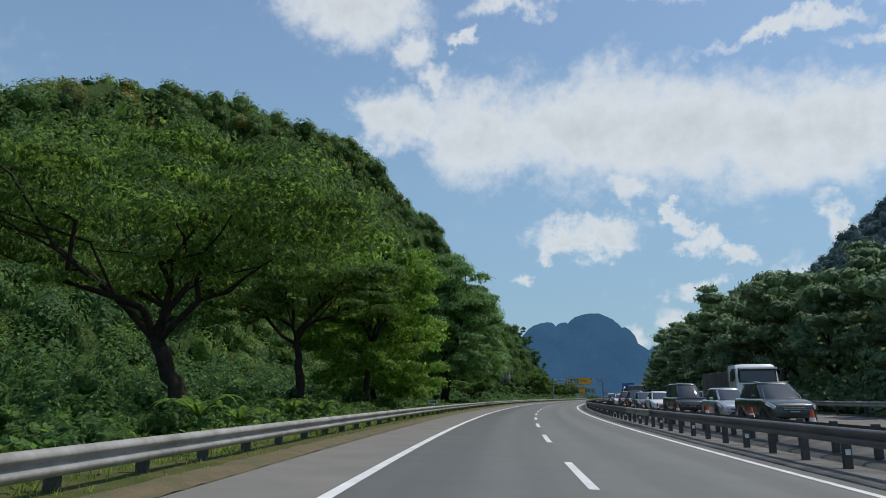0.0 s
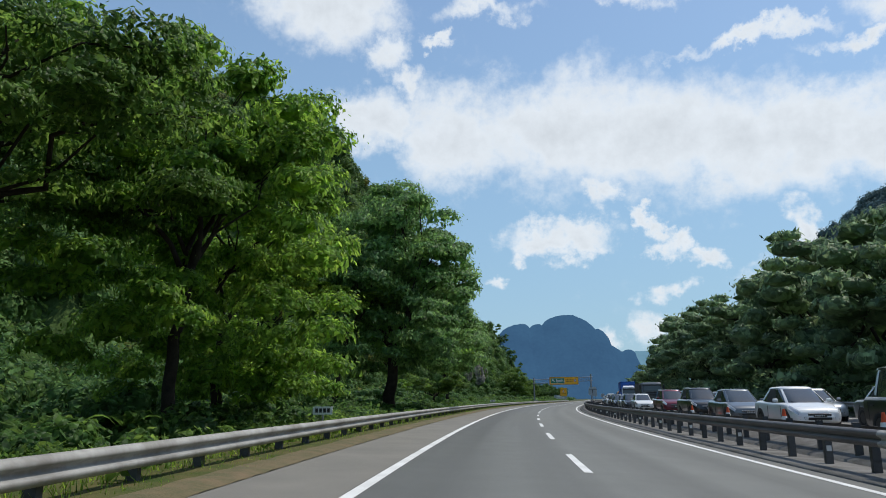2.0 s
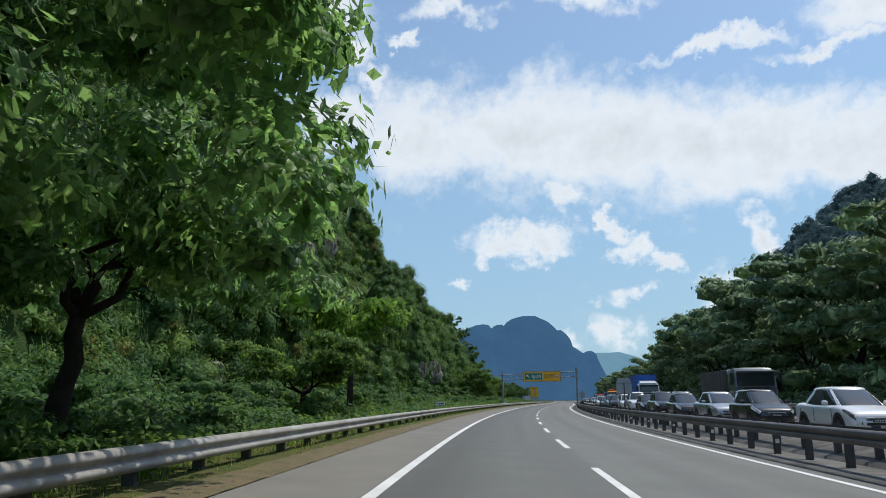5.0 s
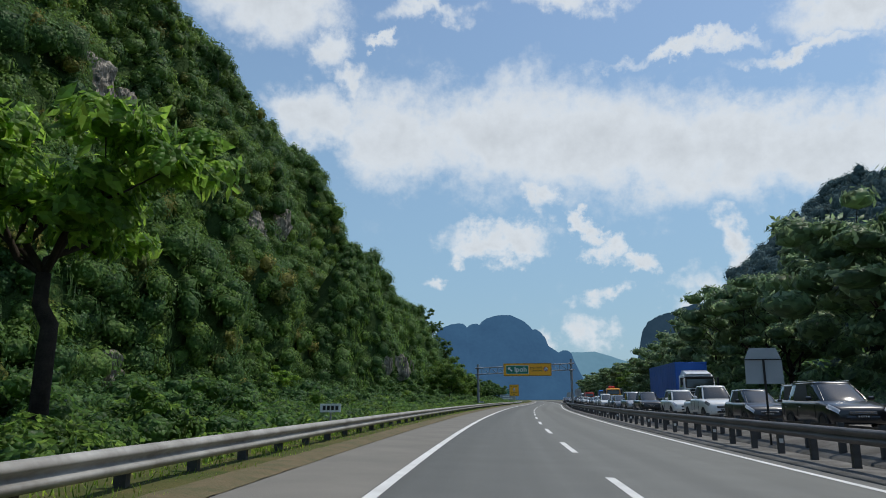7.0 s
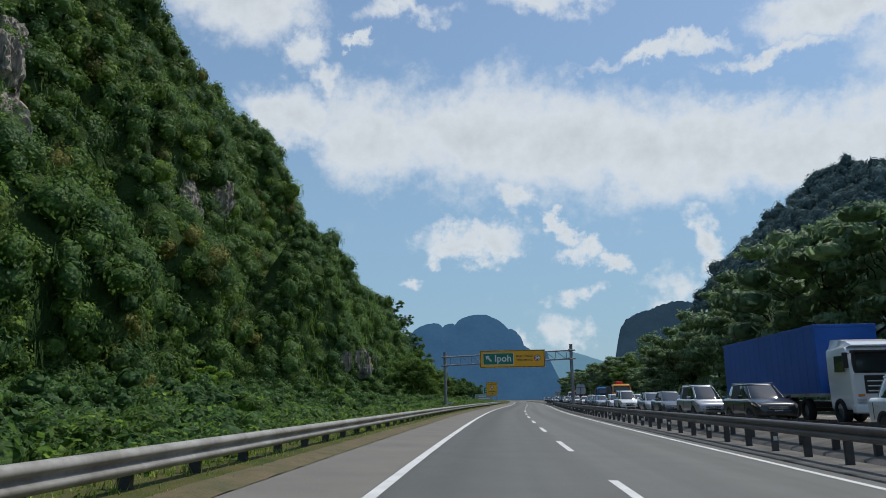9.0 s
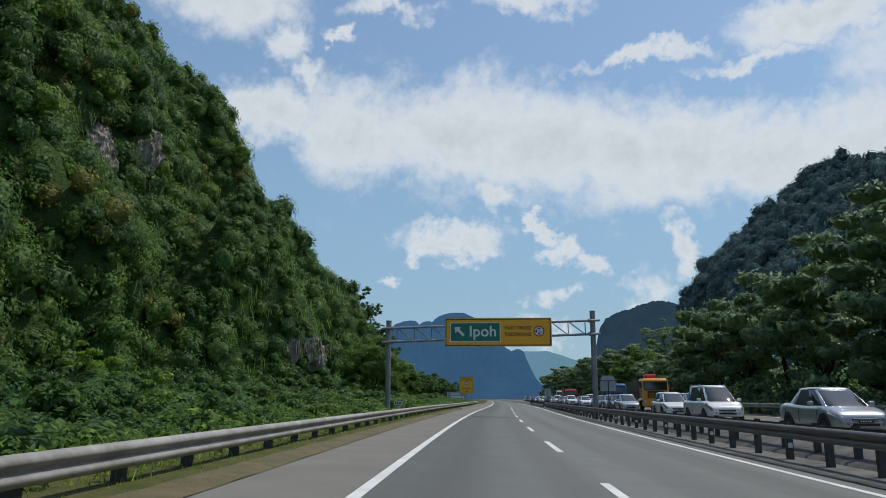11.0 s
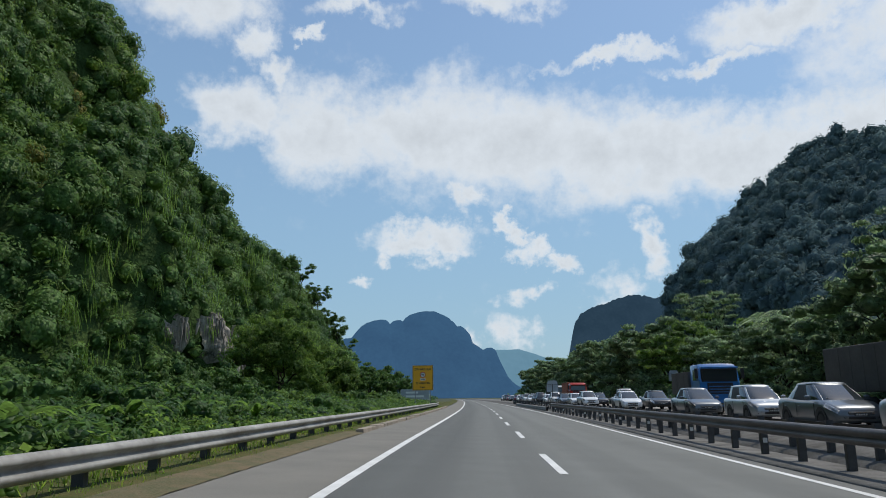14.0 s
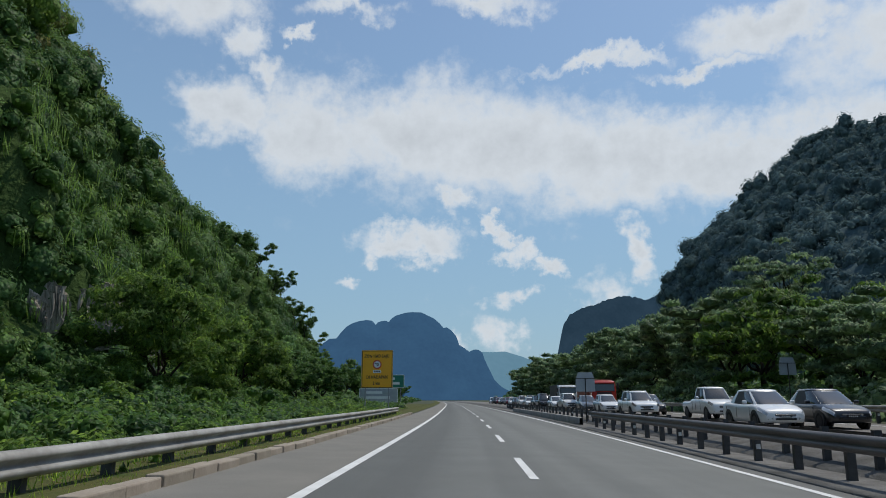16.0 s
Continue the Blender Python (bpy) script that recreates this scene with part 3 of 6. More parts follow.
# ---- hills ----
def hill(name, ridge, foot, back, material, label, nf=14, ds=8.0, rough=4.0, seed=1, power=(0.8, 4.0), flute=0.0):
    """Slope from a foot line to a ridge and down behind. ridge: (s, u, z) knots; foot and back: offsets u of the two feet per knot."""
    r = np.array(ridge, float)
    ss = np.arange(r[0, 0], r[-1, 0] + ds, ds)
    ur, zr = np.interp(ss, r[:, 0], r[:, 1]), np.interp(ss, r[:, 0], r[:, 2])
    uf = np.interp(ss, r[:, 0], np.broadcast_to(foot, len(r)))
    ub = np.interp(ss, r[:, 0], np.broadcast_to(back, len(r)))
    f = np.concatenate([np.linspace(0, 1, nf), np.linspace(1, 2, nf // 2 + 1)[1:]])
    V = np.zeros((len(ss), len(f), 3))
    for j, q in enumerate(f):
        if q <= 1:
            u, z = uf + (ur - uf) * q, zr * (power[0] * q + (1 - power[0]) * q ** power[1])
        else:
            u, z = ur + (ub - ur) * (q - 1), zr * (1 - (q - 1) ** 1.5)
        V[:, j] = hill_np(ss, u, z - 1.5)
    flat = V.reshape(-1, 3)
    for i, p in enumerate(flat):
        d = noise.fractal(Vector(p) * 0.03 + Vector((seed, 0, 0)), 0.8, 2.1, 4) * rough
        sgn = 1 if ur.mean() < uf.mean() else -1
        row = i % len(f)
        if flute and 0 < row < nf - 2:
            # upright clefts and buttresses
            a = noise.noise(Vector((p[1] * 0.075 + p[2] * 0.012, p[2] * 0.022, seed)))
            d2 = (abs(a) * 3.0 - 0.9 + 0.5 * noise.noise(Vector((p[1] * 0.2, p[2] * 0.06, seed + 9)))) * flute
            flat[i] += (d2 * sgn, -0.45 * d2, 0.0)
        flat[i] += (d * 0.8 * sgn, -d * 0.2, d * (0.9 if row < nf - 3 else 0.3))
    n, k = len(ss), len(f)
    idx = np.arange(n * k).reshape(n, k)
    F = np.stack([idx[:-1, :-1], idx[1:, :-1], idx[1:, 1:], idx[:-1, 1:]], -1).reshape(-1, 4)
    if ur.mean() > uf.mean():
        F = F[:, ::-1]
    ob = new(name, np_mesh(name, flat, F, material, True))
    return tagged(ob, label, "hill", "", "structure"), V, k


LEFT_RIDGE = tuple((q, -96, z) for q, z in ((30, 36), (60, 42), (105, 58), (128, 72), (152, 81), (190, 92), (256, 107), (300, 108), (324, 101), (341, 97), (376, 102), (386, 94), (396, 88), (412, 85), (430, 81), (440, 74), (448, 64), (475, 58), (520, 44), (560, 14)))
LEFT_FOOT = [-50 if q[0] < 140 else -58 for q in LEFT_RIDGE]
SPUR_RIDGE = tuple((q, -60, z) for q, z in ((288, 0), (296, 12), (306, 30), (322, 52), (345, 52), (362, 50), (372, 45), (393, 42), (425, 41), (455, 36), (480, 26), (500, 13), (510, 3)))
RIGHT_RIDGE = ((470, 250, 50), (560, 250, 120), (640, 250, 160), (680, 250, 175), (720, 250, 182), (742, 250, 182), (756, 250, 150), (768, 250, 20))
hill_left = hill("hill_west", LEFT_RIDGE, LEFT_FOOT, -200, HILL, "steep jungle-covered limestone hill with bare rock patches", nf=24, ds=4, rough=5.0, power=(0.95, 3.0), flute=4.5)
hill_spur = hill("hill_spur", SPUR_RIDGE, -46, -85, HILL, "low wooded spur of the limestone hill", nf=12, ds=4, rough=2.5, seed=4, power=(0.75, 0.45), flute=2.5)
hill_right = hill("hill_east", RIGHT_RIDGE, 136, 420, HILL_FAR_HAZED, "high wooded limestone hill with haze painted in", nf=20, ds=7, rough=6.0, seed=7, power=(0.48, 0.06))

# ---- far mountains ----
# distance haze is painted as these glowing blue and pale tones
FAR_BLUE = glow_mat("far_mountain_haze_glow", (0.042, 0.105, 0.195), 0.95, (0.034, 0.085, 0.165), 0.008)
FAR_PALE = glow_mat("farther_mountain_haze_glow", (0.13, 0.25, 0.34), 1.0, (0.11, 0.22, 0.30), 0.004)
FAR_DARK = glow_mat("mid_mountain_haze_glow", (0.028, 0.056, 0.088), 0.9, (0.018, 0.040, 0.066), 0.03)


def mountain(name, y, prof, depth, material, label, seed, rough=2.5, step=5.0, canopy=0.0):
    """A far range across the view: profile of (x, height) at distance y, rounded towards the viewer."""
    p = np.array(prof, float)
    xs = np.arange(p[0, 0], p[-1, 0], step)
    zs = np.interp(xs, p[:, 0], p[:, 1])
    zs += np.array([noise.fractal(Vector((x * 0.012, seed, 0)), 0.75, 2.2, 6) for x in xs]) * rough
    low = zs.copy()
    if canopy:
        # rounded treetops along the skyline
        zs += canopy * np.abs(np.array([noise.noise(Vector((x * 0.11, seed, 3))) for x in xs])) + canopy * 0.6 * np.abs(np.array([noise.noise(Vector((x * 0.31, seed, 7))) for x in xs]))
    rows = []
    for q in np.linspace(0, 1, 8):
        rows.append(np.stack([xs, np.full_like(xs, y - depth * (1 - q) ** 1.3), np.maximum(zs if q > 0.99 else low, 0) * (q ** 0.7)], -1))
    rows.append(np.stack([xs, np.full_like(xs, y + depth), np.zeros_like(xs) - 2], -1))
    V = np.stack(rows)
    k, n = V.shape[:2]
    i = np.arange(k * n).reshape(k, n)
    F = np.stack([i[:-1, :-1], i[:-1, 1:], i[1:, 1:], i[1:, :-1]], -1).reshape(-1, 4)
    return tagged(new(name, np_mesh(name, V.reshape(-1, 3), F, material, True)), label, "mountain", "", "structure")


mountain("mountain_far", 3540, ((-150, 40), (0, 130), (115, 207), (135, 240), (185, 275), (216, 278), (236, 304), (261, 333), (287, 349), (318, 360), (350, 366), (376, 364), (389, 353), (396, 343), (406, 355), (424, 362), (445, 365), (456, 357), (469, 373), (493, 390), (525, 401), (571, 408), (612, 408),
                                 (639, 395), (672, 380), (702, 356), (719, 335), (735, 338), (757, 325), (782, 298), (795, 258), (820, 242), (845, 224), (867, 235), (889, 235), (909, 222), (922, 174), (940, 120), (1000, 60), (1100, 10)), 300, FAR_BLUE, "limestone mountain far down the valley, blue haze painted on", 1)
mountain("mountain_horizon", 4440, ((500, 100), (958, 227), (1147, 285), (1207, 286), (1294, 289), (1492, 231), (1675, 198), (2000, 230), (2500, 120)), 200, FAR_PALE, "ridge on the horizon with pale haze painted on", 5)
mountain("mountain_mid", 1250, ((408, 0), (420, 60), (426, 96), (432, 113), (442, 125), (454, 132), (468, 138), (487, 144), (506, 151), (520, 156), (535, 159), (549, 156), (568, 153), (587, 160), (625, 168), (760, 185), (900, 100)), 60, FAR_DARK, "dark wooded crag beyond the trees with haze painted on", 9, 2.5, 2.5, 3.5)


# ---- forest on the hills ----
def surface_points(grid, spacing, rng, front, s_range=None, s0=0.0, ds=6.0):
    """Places strewn evenly over a hill's front, about one to each square of the given spacing."""
    V = grid[1]
    out = []
    for i in range(V.shape[0] - 1):
        if s_range and not s_range[0] <= s0 + i * ds <= s_range[1]:
            continue
        for j in range(front - 1):
            a, b, c, d = V[i, j], V[i + 1, j], V[i, j + 1], V[i + 1, j + 1]
            area = np.linalg.norm(np.cross(b - a, c - a))
            n = int(area / spacing ** 2 + rng.uniform())
            k = max(1, int(math.ceil(math.sqrt(n))))
            cells = rng.permutation(k * k)[:n]
            for q in cells:
                x, y = (q % k + rng.uniform()) / k, (q // k + rng.uniform()) / k
                out.append((a * (1 - x) + b * x) * (1 - y) + (c * (1 - x) + d * x) * y)
    return np.array(out)


def forest(name, C, r, per, size, material, label, seed, face=None, spread=0.6, grow=0.42, lump=0.8, heart=0.8, tall=(0.7, 1.35), puff=0.45, drape=0.6):
    """Crowns of many leaf sprays on given places of a slope; some hang down the face like curtains."""
    rng = np.random.RandomState(seed)
    R = r * np.minimum(rng.lognormal(0, grow, len(C)), 1.9)
    out = np.array(face if face is not None else (0, 0, 1.0))
    C = C + out * (R * rng.uniform(-0.3, lump, len(C)))[:, None]
    P, D, Z, T, K = [], [], [], [], []
    for c, q in zip(C, R):
        h, tone = q * rng.uniform(*tall), rng.uniform()
        p, d = shell(rng, int(per * (q / r) ** 2) + 6, c, (q, q, h), 0.9, face, 0.78)
        P.append(p)
        D.append(d)
        Z.append(np.full(len(p), size) * rng.uniform(0.6, 1.3, len(p)))
        T.append(np.full(len(p), tone))
        K.append((q, q, h, tone))
    K = np.array(K)
    ob = new(name, leaves(name, np.concatenate(P), np.concatenate(D), np.concatenate(Z), material, rng, droop=drape, aspect=0.62, spread=spread, tone=np.concatenate(T), puff=puff, cores=(C, K[:, :3] * heart, K[:, 3]), knots=1))
    return tagged(ob, label, "forest", "", "stuff")


def on_hill(grid, ridge, s, z, ds=4.0):
    """Place on a hill's front at s along the road, at about the height z."""
    V = grid[1]
    i = int(np.clip(round((s - ridge[0][0]) / ds), 0, V.shape[0] - 1))
    return V[i, int(np.argmin(np.abs(V[i, :grid[2] * 2 // 3, 2] - z)))]


def thinned(C, grid, ridge, patches, rng):
    """Bare crags keep only a fringe of green."""
    for s, z, r in patches:
        d = np.linalg.norm((C - on_hill(grid, ridge, s, z)) * (1, 1, 0.8), axis=1)
        C = C[d > r * rng.uniform(0.5, 1.05, len(C))]
    return C


WEST_CRAGS = ((274, 65, 5), (294, 52, 5.5), (298, 56, 4), (233, 47, 6), (226, 66, 7), (234, 60, 5), (242, 68, 5), (310, 56, 6), (316, 63, 5), (205, 8, 3))
SPUR_CRAGS = ((325, 10, 3.5), (331, 12, 4.5), (338, 11, 5), (345, 12, 4), (350, 8, 3))
WEST_FACE, EAST_FACE = (0.75, -0.45, 0.48), (-0.75, -0.55, 0.36)
_rng = np.random.RandomState(11)
_C = thinned(surface_points(hill_left, 3.5, _rng, 25, (50, 500), LEFT_RIDGE[0][0], 4.0), hill_left, LEFT_RIDGE, WEST_CRAGS, _rng)
_k = _rng.uniform(0, 1, len(_C)) + 0.5 * np.array([noise.noise(Vector(p) * 0.05) for p in _C])
forest("hill_trees", _C[_k < 0.55], 2.3, 62, 0.72, LEAF_JUNGLE, "dense dark jungle trees clinging to the steep hill", 11, WEST_FACE)
forest("hill_trees_light", _C[(_k >= 0.55) & (_k < 0.92)], 2.0, 62, 0.64, LEAF_HILL_LIGHT, "lighter green jungle trees on the steep hill", 12, WEST_FACE)
forest("hill_trees_olive", _C[_k >= 0.92], 1.7, 50, 0.58, LEAF_OLIVE_HILL, "yellowish shrubs among the jungle trees on the hill", 16, WEST_FACE)
_C = _C[_rng.permutation(len(_C))[:150]]
forest("hill_giants", _C[:95], 3.6, 170, 0.62, LEAF_JUNGLE, "large dark tree crowns standing out from the jungle wall", 17, WEST_FACE, lump=0.5, tall=(0.8, 1.2))
forest("hill_giants_light", _C[95:], 3.2, 150, 0.58, LEAF_HILL_LIGHT, "large pale green tree crowns on the jungle wall", 18, WEST_FACE, lump=0.5, tall=(0.7, 1.1))
_C = thinned(surface_points(hill_spur, 3.0, _rng, 13), hill_spur, SPUR_RIDGE, SPUR_CRAGS, _rng)
forest("spur_trees", _C, 1.9, 56, 0.62, LEAF_JUNGLE, "dense trees and creepers on the low spur", 13, WEST_FACE)
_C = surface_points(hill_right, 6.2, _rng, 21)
forest("far_hill_trees", _C, 3.6, 26, 1.7, LEAF_FAR_HAZED, "jungle canopy over the high hill with haze painted in", 14, EAST_FACE, lump=0.7, heart=0.85, spread=0.35, puff=0.8)


def rocks(name, grid, ridge, patches, material, label, seed, proud=1.6, columns=0):
    """Bare cliff faces in the slope: ragged sheets of upright ribs and clefts whose rims run back into the hill."""
    rng = np.random.RandomState(seed)
    t = thing(name, Matrix.Identity(4), label, "cliff", "", "structure")
    out = Vector((0.88, -0.44, 0.18)).normalized()
    side = Vector((0.44, 0.88, 0)).normalized()
    up = out.cross(side) * -1 if out.cross(side).z < 0 else out.cross(side)
    for s, z, r in patches:
        c = Vector(on_hill(grid, ridge, s, z)) + out * proud
        bm = bmesh.new()
        n = 34
        off = Vector(rng.uniform(-50, 50, 3))
        rows = []
        for a in range(n + 1):
            row = []
            for b in range(n + 1):
                x, y = (2 * a / n - 1) * r * 0.8, (2 * b / n - 1) * r
                q = math.hypot(x / (r * 0.8), y / r) + 0.35 * noise.noise(Vector((x, y, 0)) * 0.35 + off)
                p = Vector((x, y * 0.22, 0))
                d = 1.6 * noise.fractal(p * 0.45 + off, 0.7, 2.2, 5) + 0.5 * noise.noise(Vector((x * 1.1, y * 0.9, 5)) + off) - 5.0 * max(0.0, q - 0.62) ** 1.3
                row.append(bm.verts.new(c + side * x + up * y + out * d))
            rows.append(row)
        for a in range(n):
            for b in range(n):
                bm.faces.new((rows[a][b], rows[a + 1][b], rows[a + 1][b + 1], rows[a][b + 1]))
        part("crag", bm, material, t)
        for k in range(columns):
            # dripstone hanging before the overhang
            bm = bmesh.new()
            x, top, n = rng.uniform(-0.7, 0.7) * r, rng.uniform(0.1, 0.6) * r, 7
            L, w, prev = rng.uniform(0.4, 1.1) * r, rng.uniform(0.14, 0.4), None
            for q in range(n + 1):
                f = q / n
                o = c + side * (x + 0.25 * math.sin(3 * f + k)) + up * (top - L * f) + out * (1.6 - 0.4 * f)
                rad = w * (1 - 0.75 * f) * rng.uniform(0.75, 1.25)
                row = [bm.verts.new(o + (side * math.cos(a) + out * math.sin(a)) * rad) for a in np.linspace(0, 2 * math.pi, 8)[:-1]]
                if prev:
                    for e in range(7):
                        bm.faces.new((prev[e], prev[(e + 1) % 7], row[(e + 1) % 7], row[e]))
                prev = row
            part("column", bm, material, t, smooth=True)


rocks("cliff_west", hill_left, LEFT_RIDGE, WEST_CRAGS, ROCK, "bare grey and tan limestone crags in the jungle", 5)
rocks("cliff_spur", hill_spur, SPUR_RIDGE, SPUR_CRAGS, ROCK, "pale limestone overhang with dark clefts above the bushes", 6, 1.0, 7)


def scrub(name, n, srange, urange, hrange, r, per, size, material, label, seed, base=0.0, side=-1):
    """Bushy undergrowth: clumps that rise away from the road."""
    rng = np.random.RandomState(seed)
    P, D, Z = [], [], []
    ss, q = rng.uniform(*srange, n), rng.uniform(0, 1, n) ** 0.8
    for s, f in zip(ss, q):
        u = urange[0] + (urange[1] - urange[0]) * f
        h = (hrange[0] + (hrange[1] - hrange[0]) * f) * rng.uniform(0.5, 1.15)
        h *= 0.75 + 0.5 * noise.noise(Vector((s * 0.09, u * 0.2, seed)))
        w = r * rng.uniform(0.7, 1.5) * (0.7 + 0.5 * f)
        c = np.array(AT(s, u, base + h * 0.45))
        m = int(per * (w / r) ** 1.5)
        p, d, z = layered(rng, int(m * 0.8), int(m * 0.2), c, (w, w, max(h * 0.55, 0.4)), size, size * 1.5, 0.6)
        P.append(p)
        D.append(d)
        Z.append(z)
    ob = new(name, leaves(name, np.concatenate(P), np.concatenate(D), np.concatenate(Z), material, rng, droop=0.3, aspect=0.62, spread=0.7, puff=0.6))
    return tagged(ob, label, "undergrowth", "", "stuff")


def bushes(name, n, srange, urange, hrange, rrange, size, material, label, seed, base=-0.5, subs=9, per=36):
    """Rounded bushes, each of several knotty leaf clumps, packed side by side."""
    rng = np.random.RandomState(seed)
    P, D, K = [], [], []
    for k in range(n):
        f = rng.uniform()
        s, u = srange[0] + (srange[1] - srange[0]) * (k + rng.uniform()) / n, urange[0] + (urange[1] - urange[0]) * f
        R = rng.uniform(*rrange)
        h = (hrange[0] + (hrange[1] - hrange[0]) * f) * rng.uniform(0.65, 1.3)
        c = np.array(AT(s, u, base))
        for _ in range(subs):
            a, q = rng.uniform(0, 2 * math.pi), math.sqrt(rng.uniform())
            w = R * rng.uniform(0.3, 0.5)
            z = max(w * 0.5, (h - w * 0.7) * (1 - 0.65 * q * q) * rng.uniform(0.55, 1.0))
            o = c + (math.cos(a) * q * R, math.sin(a) * q * R, z)
            p, d = shell(rng, int(per * rng.uniform(0.7, 1.3)), o, (w, w, w * 0.75), 0.5, None, 0.72)
            P.append(p)
            D.append(d)
            K.append((*o, w * 0.74, w * 0.74, w * 0.56))
    K = np.array(K)
    ob = new(name, leaves(name, np.concatenate(P), np.concatenate(D), size, material, rng, droop=0.4, aspect=0.6, spread=0.7, puff=0.35, cores=(K[:, :3], K[:, 3:], None), knots=1))
    return tagged(ob, label, "undergrowth", "", "stuff")


bushes("undergrowth", 250, (2, 335), (-6.0, -13), (1.0, 2.5), (1.1, 2.3), 0.26, LEAF_SHRUB, "tangled green roadside undergrowth", 31, subs=11, per=40)
bushes("light_undergrowth", 60, (95, 335), (-6.2, -14), (1.2, 2.5), (1.2, 2.2), 0.26, LEAF_RAIN, "light green roadside bushes", 44, subs=11, per=40)
bushes("thicket", 260, (60, 400), (-12, -32), (2.2, 4.2), (1.8, 3.0), 0.36, LEAF_HILL, "dark thicket at the foot of the hill", 33, -0.7)
bushes("cliff_foot_thicket", 170, (100, 470), (-32, -50), (3.5, 6.0), (2.4, 3.8), 0.5, LEAF_SHRUB, "bushy trees along the foot of the cliff", 45, -0.8)
bushes("spur_foot_thicket", 70, (300, 480), (-16, -46), (3.0, 9.0), (2.4, 4.0), 0.42, LEAF_SHRUB, "bushy trees below the wooded spur", 46, -0.8, 12)
scrub("bright_undergrowth", 130, (10, 330), (-4.8, -8), (0.5, 1.3), 0.8, 190, 0.16, LEAF_RAIN, "bright green weeds and bushes behind the guardrail", 32, -0.4)
scrub("east_undergrowth", 330, (25, 480), (22.4, 27), (1.2, 4.6), 1.5, 90, 0.45, LEAF_WALL, "dark bushes beyond the far guardrail", 34, -0.2)
scrub("east_thicket", 330, (25, 620), (27, 48), (5.0, 10.0), 2.8, 90, 0.8, LEAF_HILL, "dark thicket under the far roadside trees", 35, -0.3)
scrub("verge_weeds", 900, (0, 300), (-2.9, -4.6), (0.15, 0.5), 0.22, 14, 0.16, LEAF_RAIN, "tufts of grass and weeds under the guardrail", 36, 0.0)


def grass_blades(name, n, srange, urange, hrange, material, label, seed):
    """Thin upright blades in loose tufts, shorter towards the roadway."""
    rng = np.random.RandomState(seed)
    s, f = rng.uniform(*srange, n), rng.uniform(0, 1, n)
    tuft = 0.5 + 0.5 * np.sin(s * 2.3 + 3 * np.sin(s * 0.61))
    h = (hrange[0] + (hrange[1] - hrange[0]) * f) * rng.uniform(0.4, 1.2, n) * (0.35 + 0.65 * tuft)
    B = AT_np(s, urange[0] + (urange[1] - urange[0]) * f, np.zeros(n))
    a = rng.uniform(0, 2 * math.pi, n)
    side = np.stack([np.cos(a), np.sin(a), np.zeros(n)], -1) * 0.012
    lean = np.stack([rng.normal(0, 0.35, n) * h, rng.normal(0, 0.35, n) * h, h], -1)
    V = np.stack([B - side, B + side, B + lean], 1).reshape(-1, 3)
    me = np_mesh(name, V, np.arange(3 * n).reshape(-1, 3), material)
    return tagged(new(name, me), label, "grass", "", "stuff")


grass_blades("rail_grass", 26000, (0, 300), (-2.0, -3.5), (0.05, 0.34), LEAF_OLIVE, "thin dry grass growing under the guardrail", 39)
scrub("forest_edge", 210, (5, 130), (-20, -46), (4.0, 11.0), 2.4, 100, 0.5, LEAF_HILL, "dark forest edge behind the roadside trees", 37, -0.8)
scrub("distant_trees", 240, (335, 900), (-15, -60), (4.0, 8.0), 3.6, 55, 1.2, LEAF_HILL, "low dark trees along the road far ahead", 38, -0.6)


def vines(name, grid, n, material, label, seed, rows):
    """Long hanging creepers down the lower cliff."""
    rng = np.random.RandomState(seed)
    V = grid[1]
    i, j = rng.randint(rows[0], min(rows[1], V.shape[0]), n), rng.randint(2, rows[2], n)
    C = V[i, j] + np.stack([rng.uniform(1.5, 3.0, n), rng.uniform(-2, 2, n), rng.uniform(-1, 2.5, n)], -1)
    C = np.repeat(C, 7, 0) + rng.normal(0, 0.5, (n * 7, 3))
    D = np.tile(np.array([0.9, -0.4, 0.0]), (len(C), 1))
    ob = new(name, leaves(name, C, D, 2.4, material, rng, droop=2.5, aspect=0.09, spread=0.3))
    return tagged(ob, label, "creepers", "", "stuff")


vines("creepers", hill_left, 420, LEAF_SHRUB, "hanging green creepers on the cliff", 41, (30, 100, 14))
vines("spur_creepers", hill_spur, 260, LEAF_BRIGHT, "bright green creepers hanging over the rock", 42, (4, 26, 9))


